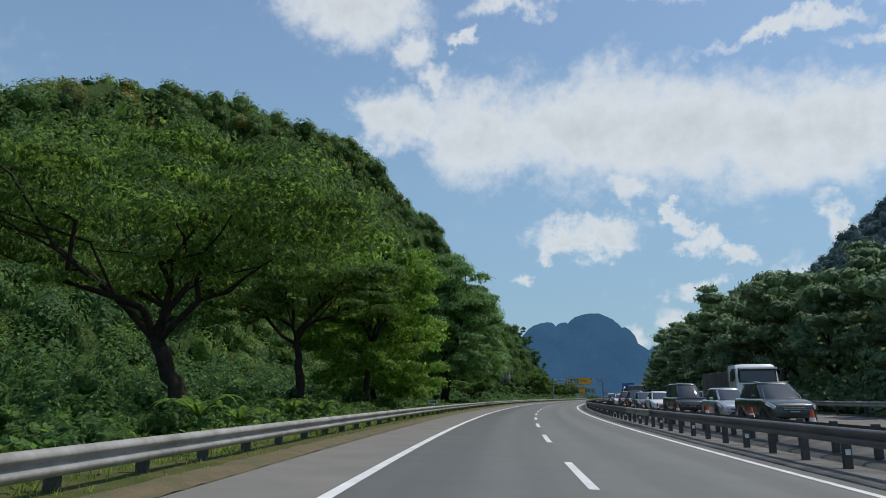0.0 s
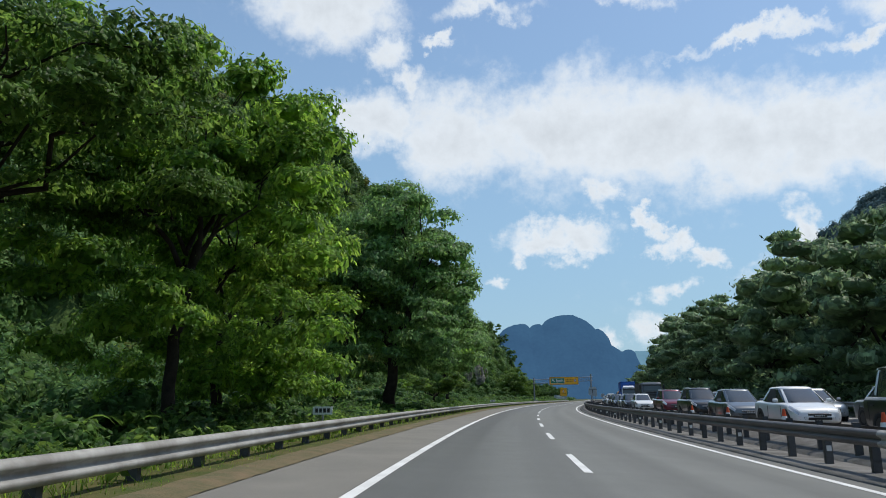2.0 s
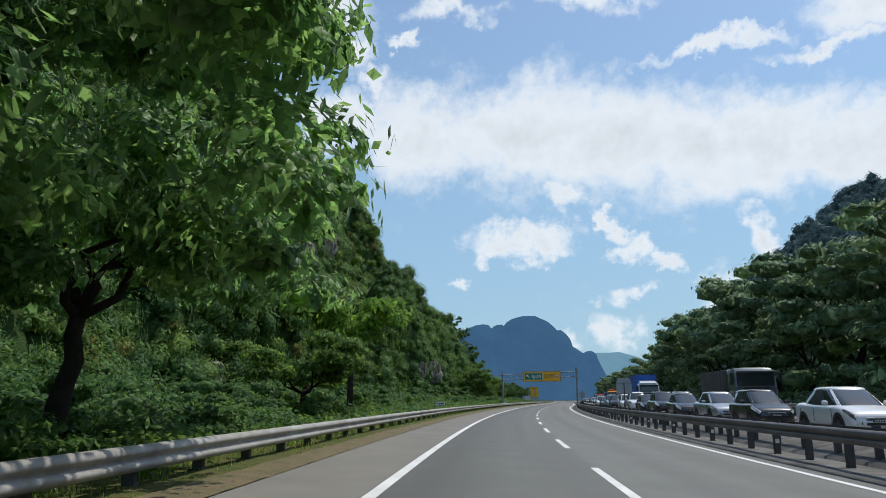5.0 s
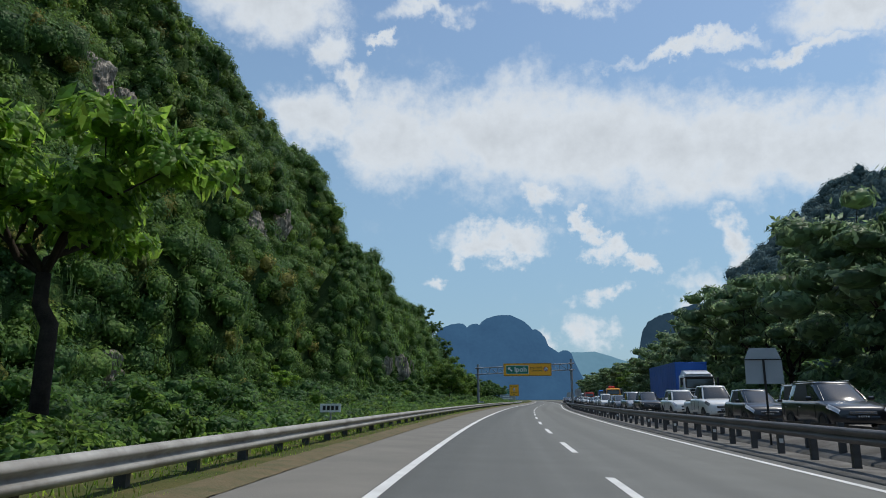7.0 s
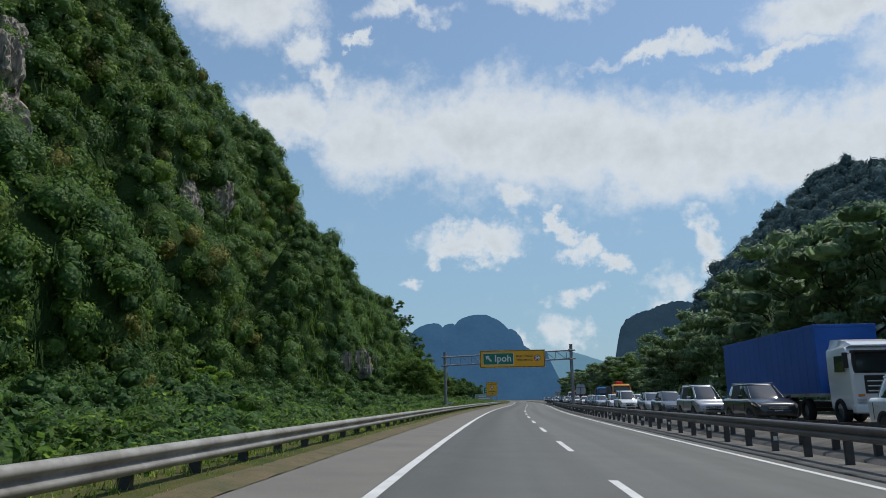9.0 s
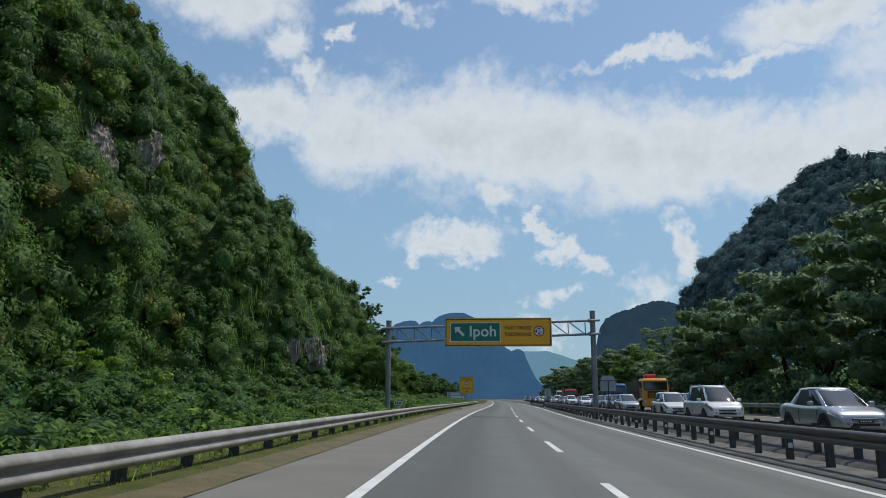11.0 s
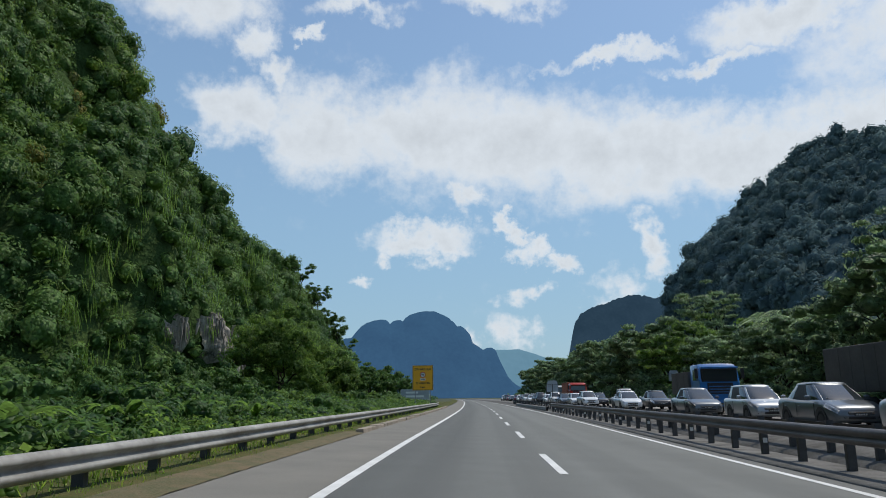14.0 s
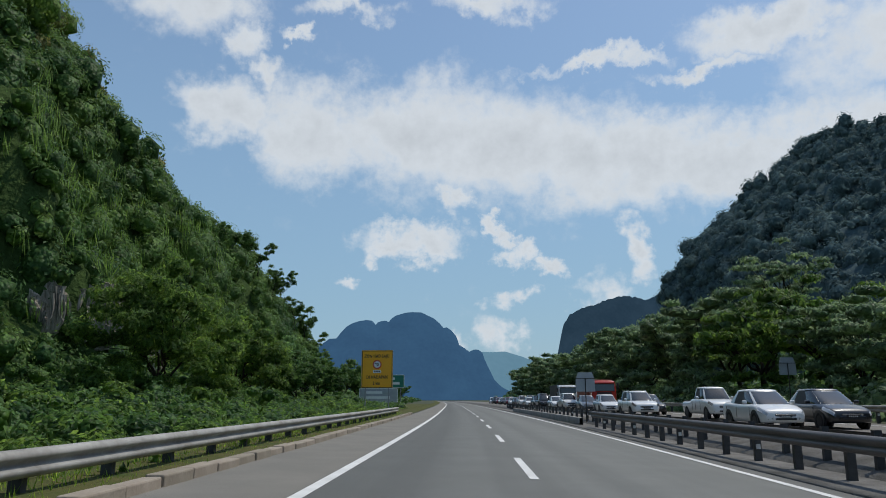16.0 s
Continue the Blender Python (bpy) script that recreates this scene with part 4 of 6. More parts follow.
def banana_plant():
    """A clump of long arching blades, each split by a midrib fold."""
    rng = np.random.RandomState(77)
    t = thing("banana_plant", Matrix.Identity(4), "banana plant with long arching green leaves", "plant", "banana plants by the verge")
    bm = bmesh.new()
    tube(bm, (0, 0, -0.3), (0.05, 0, 0.9), 0.09, 0.06, 8)
    part("stem", bm, LEAF_SHRUB, t)
    for k in range(8):
        a = 2 * math.pi * k / 8 + rng.uniform(-0.3, 0.3)
        L, up = rng.uniform(1.2, 1.8), rng.uniform(0.8, 1.5)
        bm = bmesh.new()
        rows = []
        for q in range(7):
            f = q / 6
            r, z = L * f * (1 - 0.15 * f), 0.7 + up * f * 1.5 - up * 1.25 * f * f
            w = 0.20 * math.sin(math.pi * min(1.0, 0.12 + 0.85 * f)) + 0.01
            c = Vector((math.cos(a) * r, math.sin(a) * r, z))
            sd = Vector((-math.sin(a), math.cos(a), 0.25)) * w
            s2 = Vector((math.sin(a), -math.cos(a), 0.25)) * w
            rows.append([bm.verts.new(c + sd), bm.verts.new(c), bm.verts.new(c + s2)])
        for r0, r1 in zip(rows[:-1], rows[1:]):
            bm.faces.new((r0[0], r0[1], r1[1], r1[0]))
            bm.faces.new((r0[1], r0[2], r1[2], r1[1]))
        part("leaf", bm, LEAF_RAIN, t)
    return t


_b = banana_plant()
_b.matrix_basis = frame_at(20, -6.6, -0.3)
_r = np.random.RandomState(9)
for _s0 in (22.5, 25.5, 28, 30.5, 33, 37, 44, 47, 222, 226, 233, 241, 281):
    copy_thing(_b, frame_at(_s0, -6.4 - _r.uniform(0, 2.4), -0.35, _r.uniform(0, 360)) @ Matrix.Scale(_r.uniform(0.6, 1.0), 4))


# ---- trees ----
def limb(bm, a, b, r0, r1, rng, bend=0.12, n=4, seg=8):
    """Bent tapered limb, swept through a few points; gives those points."""
    a, b = Vector(a), Vector(b)
    L = (b - a).length
    pts = [a.lerp(b, k / n) + (Vector(rng.uniform(-1, 1, 3)) * L * bend * math.sin(math.pi * k / n) if 0 < k < n else Vector()) for k in range(n + 1)]
    side = (b - a).orthogonal().normalized()
    prev = None
    for k, p in enumerate(pts):
        d = (pts[min(k + 1, n)] - pts[max(k - 1, 0)]).normalized()
        x = (side - d * side.dot(d)).normalized()
        y = d.cross(x)
        r = (r0 + (r1 - r0) * k / n) * rng.uniform(0.93, 1.07)
        ring_ = [bm.verts.new(p + (x * math.cos(2 * math.pi * q / seg) + y * math.sin(2 * math.pi * q / seg)) * r) for q in range(seg)]
        if prev:
            for q in range(seg):
                bm.faces.new((prev[q], prev[(q + 1) % seg], ring_[(q + 1) % seg], ring_[q]))
        prev = ring_
    bm.faces.new(prev)
    return pts


def tree_meshes(seed, H, R, fork, trunk_r, lean, clumps, per, leaf, flat, lift, material, name="tree", fill=7, plate=2.2, wide=0.25, cone=False, bias=0.55, heart=0.28, lo=0.0, knots=2, puff=0.3):
    """Trunk with limbs, and a crown of leaf clumps on the limbs' ends. fork: height of the first fork; lift: lowest clump's height; flat: height of a clump to its width."""
    rng = np.random.RandomState(seed)
    bm = bmesh.new()
    top = Vector((lean[0], lean[1], fork))
    limb(bm, (0, 0, -0.6), top, trunk_r * 1.25, trunk_r * 0.8, rng, 0.06, 7, 12)
    P, D = [], []
    heads = []
    nl = 6
    for k in range(nl):
        a = 2 * math.pi * (k + rng.uniform(-0.3, 0.3)) / nl
        q = R * rng.uniform(0.35, 0.62)
        e = Vector((top.x + math.cos(a) * q, top.y + math.sin(a) * q, fork + (H - fork) * rng.uniform(0.35, 0.75)))
        pts = limb(bm, top, e, trunk_r * 0.5, trunk_r * 0.18, rng, 0.14, 5)
        heads += [pts[3], pts[4], e]
        for _ in range(3):
            b = a + rng.uniform(-0.8, 0.8)
            f = e + Vector((math.cos(b) * R * rng.uniform(0.2, 0.42), math.sin(b) * R * rng.uniform(0.2, 0.42), rng.uniform(-0.1, 0.25) * (H - fork)))
            f.z = min(f.z, H * 0.88)
            limb(bm, pts[rng.randint(2, 5)], f, trunk_r * 0.2, trunk_r * 0.06, rng, 0.14, 3, 6)
            heads.append(f)
    trunk = mesh_of("trunk", bm, BARK, True)
    Z, K = [], []
    for c in range(clumps):
        if c < len(heads):
            p = heads[c]
        else:
            a, q, z = rng.uniform(0, 2 * math.pi), R * math.sqrt(rng.uniform(0.02, 1)), rng.uniform(lo, 1)
            dome = 1 - q / R if cone else math.sqrt(max(0.0, 1 - (q / R) ** 2))
            p = Vector((top.x + math.cos(a) * q, top.y + math.sin(a) * q, lift + (H - lift) * (wide + (1 - wide) * dome) * (z ** bias)))
        w = R * rng.uniform(0.16, 0.30)
        pp, dd, zz = layered(rng, per, per // fill, p, (w, w, w * flat), leaf, min(leaf * plate, w * 0.6), 0.3)
        pp[:per] = np.array(p) + (pp[:per] - np.array(p)) * rng.uniform(0.62, 1.08, (per, 1))
        K.append((*p, w * heart, w * heart, w * flat * heart))
        Z.append(zz)
        P.append(pp)
        D.append(dd)
    crown = leaves("crown", np.concatenate(P), np.concatenate(D), np.concatenate(Z), material, rng, droop=0.45, aspect=0.46, spread=0.75, puff=puff, cores=(np.array(K)[:, :3], np.array(K)[:, 3:], None) if heart else None, knots=knots)
    return trunk, crown


def tree(meshes, m, label, name="tree", group=""):
    t = thing(name, m, label, "tree", group)
    for n, me in zip(("trunk", "crown"), meshes):
        ob = new(n, me)
        ob.parent = t
    return t


def own(seed, H, R, fork, tr, lean, clumps, per, leaf, flat, lift, material, s, u, rot, label, name="tree", **more):
    if s > 95:
        per, leaf = int(per * 0.65), leaf * 1.2
    tree(tree_meshes(seed, H, R, fork, tr, lean, clumps, per, leaf, flat, lift, material, **more), frame_at(s, u, -0.35, rot), label, name)


own(1, 12.0, 9.2, 3.6, 0.36, (-2.0, -0.6), 120, 330, 0.26, 0.22, 5.6, LEAF_RAIN, 29, -10.5, 0, "spreading rain tree with layered dark green canopy", "rain_tree", lo=0.4, heart=0.0, plate=1.5)
own(6, 11.2, 6.2, 4.6, 0.26, (-0.6, 0.3), 105, 300, 0.25, 0.26, 4.2, LEAF_RAIN, 43.5, -10.9, 20, "layered leafy roadside tree with dark trunk", lo=0.3, wide=0.35, heart=0.0, plate=1.5)
own(2, 13.6, 4.9, 5.0, 0.20, (0.5, -0.4), 115, 290, 0.25, 0.5, 2.0, LEAF_BRIGHT, 50.5, -8.7, 0, "bright green tree with a thin pale trunk", bias=0.8, wide=0.35)
own(7, 11.6, 5.2, 4.0, 0.20, (0.3, 0.5), 100, 300, 0.24, 0.6, 1.4, LEAF_BRIGHT, 55.5, -9.4, 50, "bright green leafy tree behind the guardrail", bias=1.1, wide=0.35)
own(4, 11.8, 6.4, 4.6, 0.22, (-3.4, -2.0), 70, 420, 0.27, 0.20, 5.6, LEAF_OLIVE, 76.0, -11.6, 0, "yellowish-green layered tree with forked slanting trunk", lo=0.3, heart=0.0, plate=1.5)
own(9, 10.2, 3.6, 6.0, 0.17, (0.7, 0.4), 30, 380, 0.26, 0.26, 6.4, LEAF_OLIVE, 77.2, -10.6, 0, "slim tree with a slanting dark stem", heart=0.0, plate=1.5)
own(3, 17.6, 6.4, 5.0, 0.42, (-0.3, -0.9), 230, 300, 0.28, 0.5, 3.0, LEAF_DARK, 81.5, -7.6, 40, "tall dark green broad-leaved tree", wide=0.15, fill=5, bias=0.7, heart=0.12)
own(8, 9.5, 6.2, 3.4, 0.26, (0.3, 0.2), 70, 300, 0.32, 0.45, 3.4, LEAF_DARK, 90.5, -9.6, 10, "rounded dark green tree with a forked trunk beside the verge")
own(15, 4.6, 3.8, 1.6, 0.14, (0.2, 0.2), 40, 260, 0.26, 0.4, 1.6, LEAF_RAIN, 108, -8.6, 10, "low spreading green tree beside the verge", lo=0.4)
own(10, 8.6, 4.6, 4.2, 0.20, (0.4, 0.2), 34, 190, 0.46, 0.60, 3.4, LEAF_BRIGHT, 119, -8.6, 160, "large-leaved bright green roadside tree")
own(12, 9.0, 4.4, 2.6, 0.20, (0.2, 0.2), 50, 220, 0.40, 0.55, 1.6, LEAF_BRIGHT, 262, -57, 70, "light green tree at the foot of the cliff", heart=0.6)
own(13, 12.4, 6.4, 3.0, 0.24, (0.2, 0.2), 120, 240, 0.28, 0.75, 1.0, LEAF_RAIN, 302, -23.0, 20, "leafy green tree at the foot of the spur", wide=0.45, heart=0.35)
own(16, 8.5, 5.2, 2.4, 0.22, (0.2, 0.2), 80, 240, 0.28, 0.75, 0.6, LEAF_RAIN, 316, -20.0, 130, "rounded leafy tree beside the speed sign", wide=0.45, heart=0.35)
own(14, 10.0, 5.4, 3.0, 0.22, (0.2, 0.2), 70, 230, 0.32, 0.55, 1.0, LEAF_DARK, 334, -24, 200, "dark leafy tree below the spur", wide=0.4, heart=0.6)

BELT = tree_meshes(61, 8.0, 3.8, 2.0, 0.16, (0.2, 0.2), 46, 90, 0.40, 0.55, 0.6, LEAF_SHRUB, fill=6, wide=0.45, heart=0.6, knots=1)
for q, (s, u, k) in enumerate(((318, -15, 0.8), (327, -19, 1.0), (336, -15.5, 0.85), (345, -20, 1.1), (356, -16, 0.9), (368, -20, 1.15), (382, -17, 1.0), (398, -21, 1.2), (416, -18, 1.05), (438, -22, 1.2), (464, -19, 1.1), (494, -23, 1.2), (530, -20, 1.1), (570, -24, 1.3), (620, -22, 1.2), (680, -24, 1.3))):
    tree(BELT, frame_at(s, u, -0.6, 67 * q) @ Matrix.Scale(k, 4), "low dark green tree along the verge further on", group="trees beyond the speed sign")

# slim trees that stand out from the spur's skyline
SPUR_TREE = tree_meshes(51, 11.0, 3.8, 3.4, 0.13, (0.2, 0.2), 44, 80, 0.42, 0.7, 2.0, LEAF_SHRUB, fill=5, heart=0.4, knots=1, wide=0.4)
for q, (s, u, z, k) in enumerate(((396, -57, 35, 0.8), (406, -57, 35, 0.95), (418, -58, 35, 1.0), (430, -57, 34, 1.15), (441, -56, 31, 0.9), (452, -57, 30, 1.2), (463, -55, 25, 1.0), (474, -54, 21, 1.2), (484, -53, 15, 1.1), (492, -52, 10, 1.0))):
    tree(SPUR_TREE, Matrix.Translation(hill_np(s, u, z - 2.5)) @ Matrix.Rotation(1.2 * q, 4, "Z") @ Matrix.Scale(k, 4), "slender leafy tree on the spur's crest", group="trees on the spur")

# the far roadside: a wall of trees, tall at first and lower further on
WALL = [tree_meshes(21 + k, 13.0, 6.8, 3.0, 0.26, (0.2, 0.2), 84, 66, 0.50, f, 0.3, LEAF_WALL, fill=8, wide=0.55, heart=0.74, knots=2, bias=0.75, puff=0.45) for k, f in enumerate((0.5, 0.38, 0.6))]
# sunlight on this tree is put into its yellower leaf colour
SUN_TINTED = tree_meshes(31, 11.0, 5.6, 3.0, 0.28, (0.2, 0.2), 60, 80, 0.44, 0.45, 1.0, LEAF_RAIN, fill=6, wide=0.4, heart=0.6, knots=1)
TOP_S = (20, 50, 61, 84, 93, 110, 127, 142, 172, 195, 206, 222, 240, 262, 281, 292, 303, 328, 360, 450, 620)
TOP_Z = (13, 13, 14, 16, 17, 17, 17, 17, 19, 19, 17, 15.5, 14.5, 10, 8.5, 9.5, 14, 14, 13, 14, 14)
rng = np.random.RandomState(8)
s = 22.0
i = 0
while s < 500:
    z = float(np.interp(s, TOP_S, TOP_Z)) * rng.uniform(0.88, 1.04)
    sun = 296 < s < 309
    tree(SUN_TINTED if sun else WALL[i % 3], frame_at(s, 27.5 + rng.uniform(-1, 3) + 0.8 * max(0.0, z - 13), -0.3, rng.uniform(0, 360)) @ Matrix.Scale(z / (12 if sun else 14), 4),
         "bright green tree with sunlight put into its leaf colour" if sun else "dark dense tree beyond the far carriageway", group="trees along the far roadside")
    s += 9.4 * max(0.75, z / 14)
    i += 1


FEATHER = tree_meshes(35, 18.0, 5.4, 8.0, 0.22, (0.3, 0.2), 46, 90, 0.42, 0.35, 8.0, LEAF_WALL, fill=6, wide=0.4, heart=0.4, knots=1)
tree(FEATHER, frame_at(318, 36, -0.3, 20), "tall loose-crowned tree above the roadside wood")
tree(FEATHER, frame_at(262, 33, -0.3, 140) @ Matrix.Scale(0.85, 4), "tall loose-crowned tree above the roadside wood")


def palm():
    """A slim stem and a head of arching fronds."""
    rng = np.random.RandomState(78)
    t = thing("palm", Matrix.Identity(4), "oil palm with long arching green fronds", "tree", "palms among the roadside wood")
    bm = bmesh.new()
    limb(bm, (0, 0, -0.5), (0.2, 0.1, 7.0), 0.24, 0.17, rng, 0.02, 5)
    part("trunk", bm, BARK, t, smooth=True)
    for k in range(22):
        a, up, L = 2.4 * k, rng.uniform(-0.2, 1.2), rng.uniform(3.0, 4.0)
        bm = bmesh.new()
        for q in range(16):
            f = (q + 1) / 16
            c = Vector((0.2 + math.cos(a) * L * f * math.cos(up * 0.6), 0.1 + math.sin(a) * L * f * math.cos(up * 0.6), 7.0 + L * (up * f - (0.5 + 0.5 * up) * f * f)))
            for sg in (-1, 1):
                d = Vector((-math.sin(a) * sg, math.cos(a) * sg, -0.5)) * 0.75 * math.sin(math.pi * (0.15 + 0.8 * f)) + Vector((math.cos(a), math.sin(a), 0)) * 0.3
                w = Vector((math.cos(a), math.sin(a), 0.2)) * 0.06
                bm.faces.new([bm.verts.new(v) for v in (c - w, c + w, c + d)])
        part("frond", bm, LEAF_WALL, t)
    return t


_p = palm()
_p.matrix_basis = frame_at(270, 29.5, 0)
for _s0, _u0, _k in ((279, 31, 1.1), (256, 30, 1.15), (290, 33, 1.2), (243, 31.5, 1.25)):
    copy_thing(_p, frame_at(_s0, _u0, 0, _s0 * 7) @ Matrix.Scale(_k, 4))


# ---- signs ----
SIGN_YELLOW = mat("sign_yellow", (0.96, 0.45, 0.012), 0.4, scale=0.8, fine=12.0, col2=(0.90, 0.41, 0.012))
SIGN_GREEN = mat("sign_green", (0.01, 0.20, 0.13), 0.45, scale=0.8, fine=12.0, col2=(0.008, 0.16, 0.10))
SIGN_WHITE = mat("sign_white", (0.80, 0.82, 0.80), 0.45, var=0.12, scale=1.0)
SIGN_BLACK = mat("sign_black", (0.02, 0.018, 0.016), 0.6, var=0.2)
SIGN_RED = mat("sign_red", (0.62, 0.03, 0.03), 0.45, var=0.15)
SIGN_BACK = mat("sign_back_aluminium", (0.42, 0.45, 0.47), 0.5, 0.35, scale=1.5, col2=(0.32, 0.35, 0.37))
STEEL_POST = mat("painted_steel", (0.30, 0.32, 0.34), 0.5, 0.4, scale=1.0, fine=10.0, col2=(0.21, 0.22, 0.24))


def rounded_plate(bm, x0, x1, z0, z1, y0, y1, r=0.05, m=None):
    pts = []
    for cx, cz, a0 in ((x1 - r, z1 - r, 0), (x0 + r, z1 - r, 90), (x0 + r, z0 + r, 180), (x1 - r, z0 + r, 270)):
        for k in range(5):
            a = radians(a0 + 22.5 * k)
            pts.append((cx + r * math.cos(a), cz + r * math.sin(a)))
    f = bm.faces.new([bm.verts.new((x, y0, z)) for x, z in pts])
    g = bmesh.ops.extrude_face_region(bm, geom=[f])
    vs = [v for v in g["geom"] if isinstance(v, bmesh.types.BMVert)]
    bmesh.ops.translate(bm, verts=vs, vec=(0, y1 - y0, 0))
    bmesh.ops.recalc_face_normals(bm, faces=bm.faces[:])


def disc(bm, x, z, r, y0, y1, seg=32):
    tube(bm, (x, y0, z), (x, y1, z), r, seg=seg)


def lettering(name, text, x, z, size, y, material, parent, stretch=1.0, gap=1.0, bold=0.0):
    """Raised letters on a sign face that looks towards -y, left edge at x, foot at z."""
    c = bpy.data.curves.new(name, "FONT")
    c.body, c.size, c.extrude, c.offset, c.space_character = text, size, 0.003, bold, gap
    ob = new(name, c)
    me = bpy.data.meshes.new_from_object(ob)
    bpy.data.objects.remove(ob)
    me.transform(Matrix.Translation((x, y, z)) @ Matrix.Rotation(radians(90), 4, "X") @ Matrix.Diagonal((stretch, 1, 1, 1)))
    me.materials.append(material)
    t = new(name, me)
    t.parent = parent
    return t


def gantry():
    g = thing("sign_gantry", frame_at(214.4, 0.0), "grey tubular steel gantry spanning the carriageway", "gantry")
    zb = fall(0.0)
    LU, RU, TOP, BOT = -5.55, 8.80, 5.94 - zb, 4.99 - zb

    def lift(u):
        # the beam rises a little towards the median
        return 0.62 * (u - LU) / (RU - LU)

    for u, h in ((LU, 6.45 - zb), (RU, 7.22 - zb)):
        bm = bmesh.new()
        tube(bm, (u, 0, fall(u) - zb - 0.5), (u, 0, h), 0.185, seg=20)
        tube(bm, (u, 0, h), (u, 0, h + 0.05), 0.20, seg=20)
        p = part("post", bm, STEEL_POST, g, crease=0.7)
        bm = bmesh.new()
        tube(bm, (u, 0, fall(u) - zb - 0.1), (u, 0, fall(u) - zb + 0.05), 0.36, seg=20)
        part("base_plate", bm, STEEL_POST, p)
    for z in (TOP, BOT):
        bm = bmesh.new()
        tube(bm, (LU - 0.45, -0.28, z + lift(LU - 0.45)), (RU + 0.45, -0.28, z + lift(RU + 0.45)), 0.085, seg=14)
        part("chord", bm, STEEL_POST, g, crease=0.7)
        for u in (LU, RU):
            q = z + lift(u)
            bm = bmesh.new()
            tube(bm, (u - 0.36 if u > 0 else u + 0.24, -0.28, q), (u - 0.24 if u > 0 else u + 0.36, -0.28, q), 0.15, seg=14)
            part("flange", bm, STEEL_POST, g)
            bm = bmesh.new()
            box(bm, u - 0.1, u + 0.1, -0.30, -0.1, q - 0.09, q + 0.09, 0.01)
            part("bracket", bm, STEEL_POST, g)
    n = 12
    for k in range(n):
        a = LU + 0.6 + (RU - LU - 1.2) * k / (n - 1)
        b = LU + 0.6 + (RU - LU - 1.2) * (k + 1) / (n - 1)
        bm = bmesh.new()
        tube(bm, (a, -0.28, BOT + lift(a)), (a, -0.28, TOP + lift(a)), 0.036, seg=8)
        part("upright", bm, STEEL_POST, g)
        if k < n - 1:
            bm = bmesh.new()
            tube(bm, (a, -0.28, TOP + lift(a)), (b, -0.28, BOT + lift(b)), 0.036, seg=8)
            part("diagonal", bm, STEEL_POST, g)
    g.matrix_basis = g.matrix_basis @ Matrix.Translation((LU, 0, 0)) @ Matrix.Rotation(radians(5.5), 4, "Z") @ Matrix.Translation((-LU, 0, 0))
    # the sign face
    x0, x1, z0, z1 = -1.58, 5.72, 4.87 - zb, 6.82 - zb
    s = thing("direction_sign", frame_at(214.4, 0.0, -0.22), "yellow overhead sign with a green town panel and black words", "road sign")
    y = -0.50
    bm = bmesh.new()
    rounded_plate(bm, x0, x1, z0, z1, y, y + 0.06, 0.03)
    part("board", bm, SIGN_BACK, s)
    bm = bmesh.new()
    rounded_plate(bm, x0 + 0.02, x1 - 0.02, z0 + 0.02, z1 - 0.02, y - 0.004, y, 0.08)
    part("yellow_edge", bm, SIGN_YELLOW, s)
    bm = bmesh.new()
    rounded_plate(bm, x0 + 0.06, x1 - 0.06, z0 + 0.06, z1 - 0.06, y - 0.008, y - 0.004, 0.08)
    part("black_border", bm, SIGN_BLACK, s)
    bm = bmesh.new()
    rounded_plate(bm, x0 + 0.12, x1 - 0.12, z0 + 0.12, z1 - 0.12, y - 0.012, y - 0.008, 0.07)
    part("yellow_face", bm, SIGN_YELLOW, s)
    gx0, gx1, gz0, gz1 = x0 + 0.38, x0 + 3.82, z0 + 0.33, z1 - 0.31
    bm = bmesh.new()
    rounded_plate(bm, gx0, gx1, gz0, gz1, y - 0.016, y - 0.012, 0.05)
    pn = part("town_panel", bm, SIGN_WHITE, s, "green panel with a white border")
    bm = bmesh.new()
    rounded_plate(bm, gx0 + 0.045, gx1 - 0.045, gz0 + 0.045, gz1 - 0.045, y - 0.020, y - 0.016, 0.04)
    part("green_face", bm, SIGN_GREEN, pn)
    lettering("lettering", "Ipoh", gx0 + 1.28, gz0 + 0.37, 1.02, y - 0.024, SIGN_WHITE, pn, 1.02, 1.02, 0.018)
    bm = bmesh.new()
    ax, az = gx0 + 0.30, gz1 - 0.30
    vs = [bm.verts.new((ax + q[0], y - 0.023, az - q[1])) for q in ((0, 0), (0.45, 0.02), (0.33, 0.15), (0.70, 0.52), (0.58, 0.66), (0.20, 0.29), (0.06, 0.44))]
    f = bm.faces.new(vs)
    bm.normal_update()
    if f.normal.y > 0:
        f.normal_flip()
    part("arrow", bm, SIGN_WHITE, pn)
    lettering("lettering", "HAD TINGGI", x0 + 4.10, z0 + 1.14, 0.36, y - 0.016, SIGN_BLACK, s, 0.74, 1.24, 0.010)
    lettering("lettering", "TEROWONG", x0 + 4.10, z0 + 0.70, 0.36, y - 0.016, SIGN_BLACK, s, 0.74, 1.24, 0.010)
    cx, cz = x1 - 0.86, z0 + 1.03
    bm = bmesh.new()
    disc(bm, cx, cz, 0.37, y - 0.017, y - 0.012)
    lim = part("height_limit", bm, SIGN_RED, s, "round red-ringed height limit")
    bm = bmesh.new()
    disc(bm, cx, cz, 0.29, y - 0.021, y - 0.017)
    part("white_disc", bm, SIGN_WHITE, lim)
    bm = bmesh.new()
    for sg in (1, -1):
        vs = [bm.verts.new((cx + a, y - 0.024, cz + sg * b)) for a, b in ((-0.17, 0.225), (0.17, 0.225), (0.0, 0.10))]
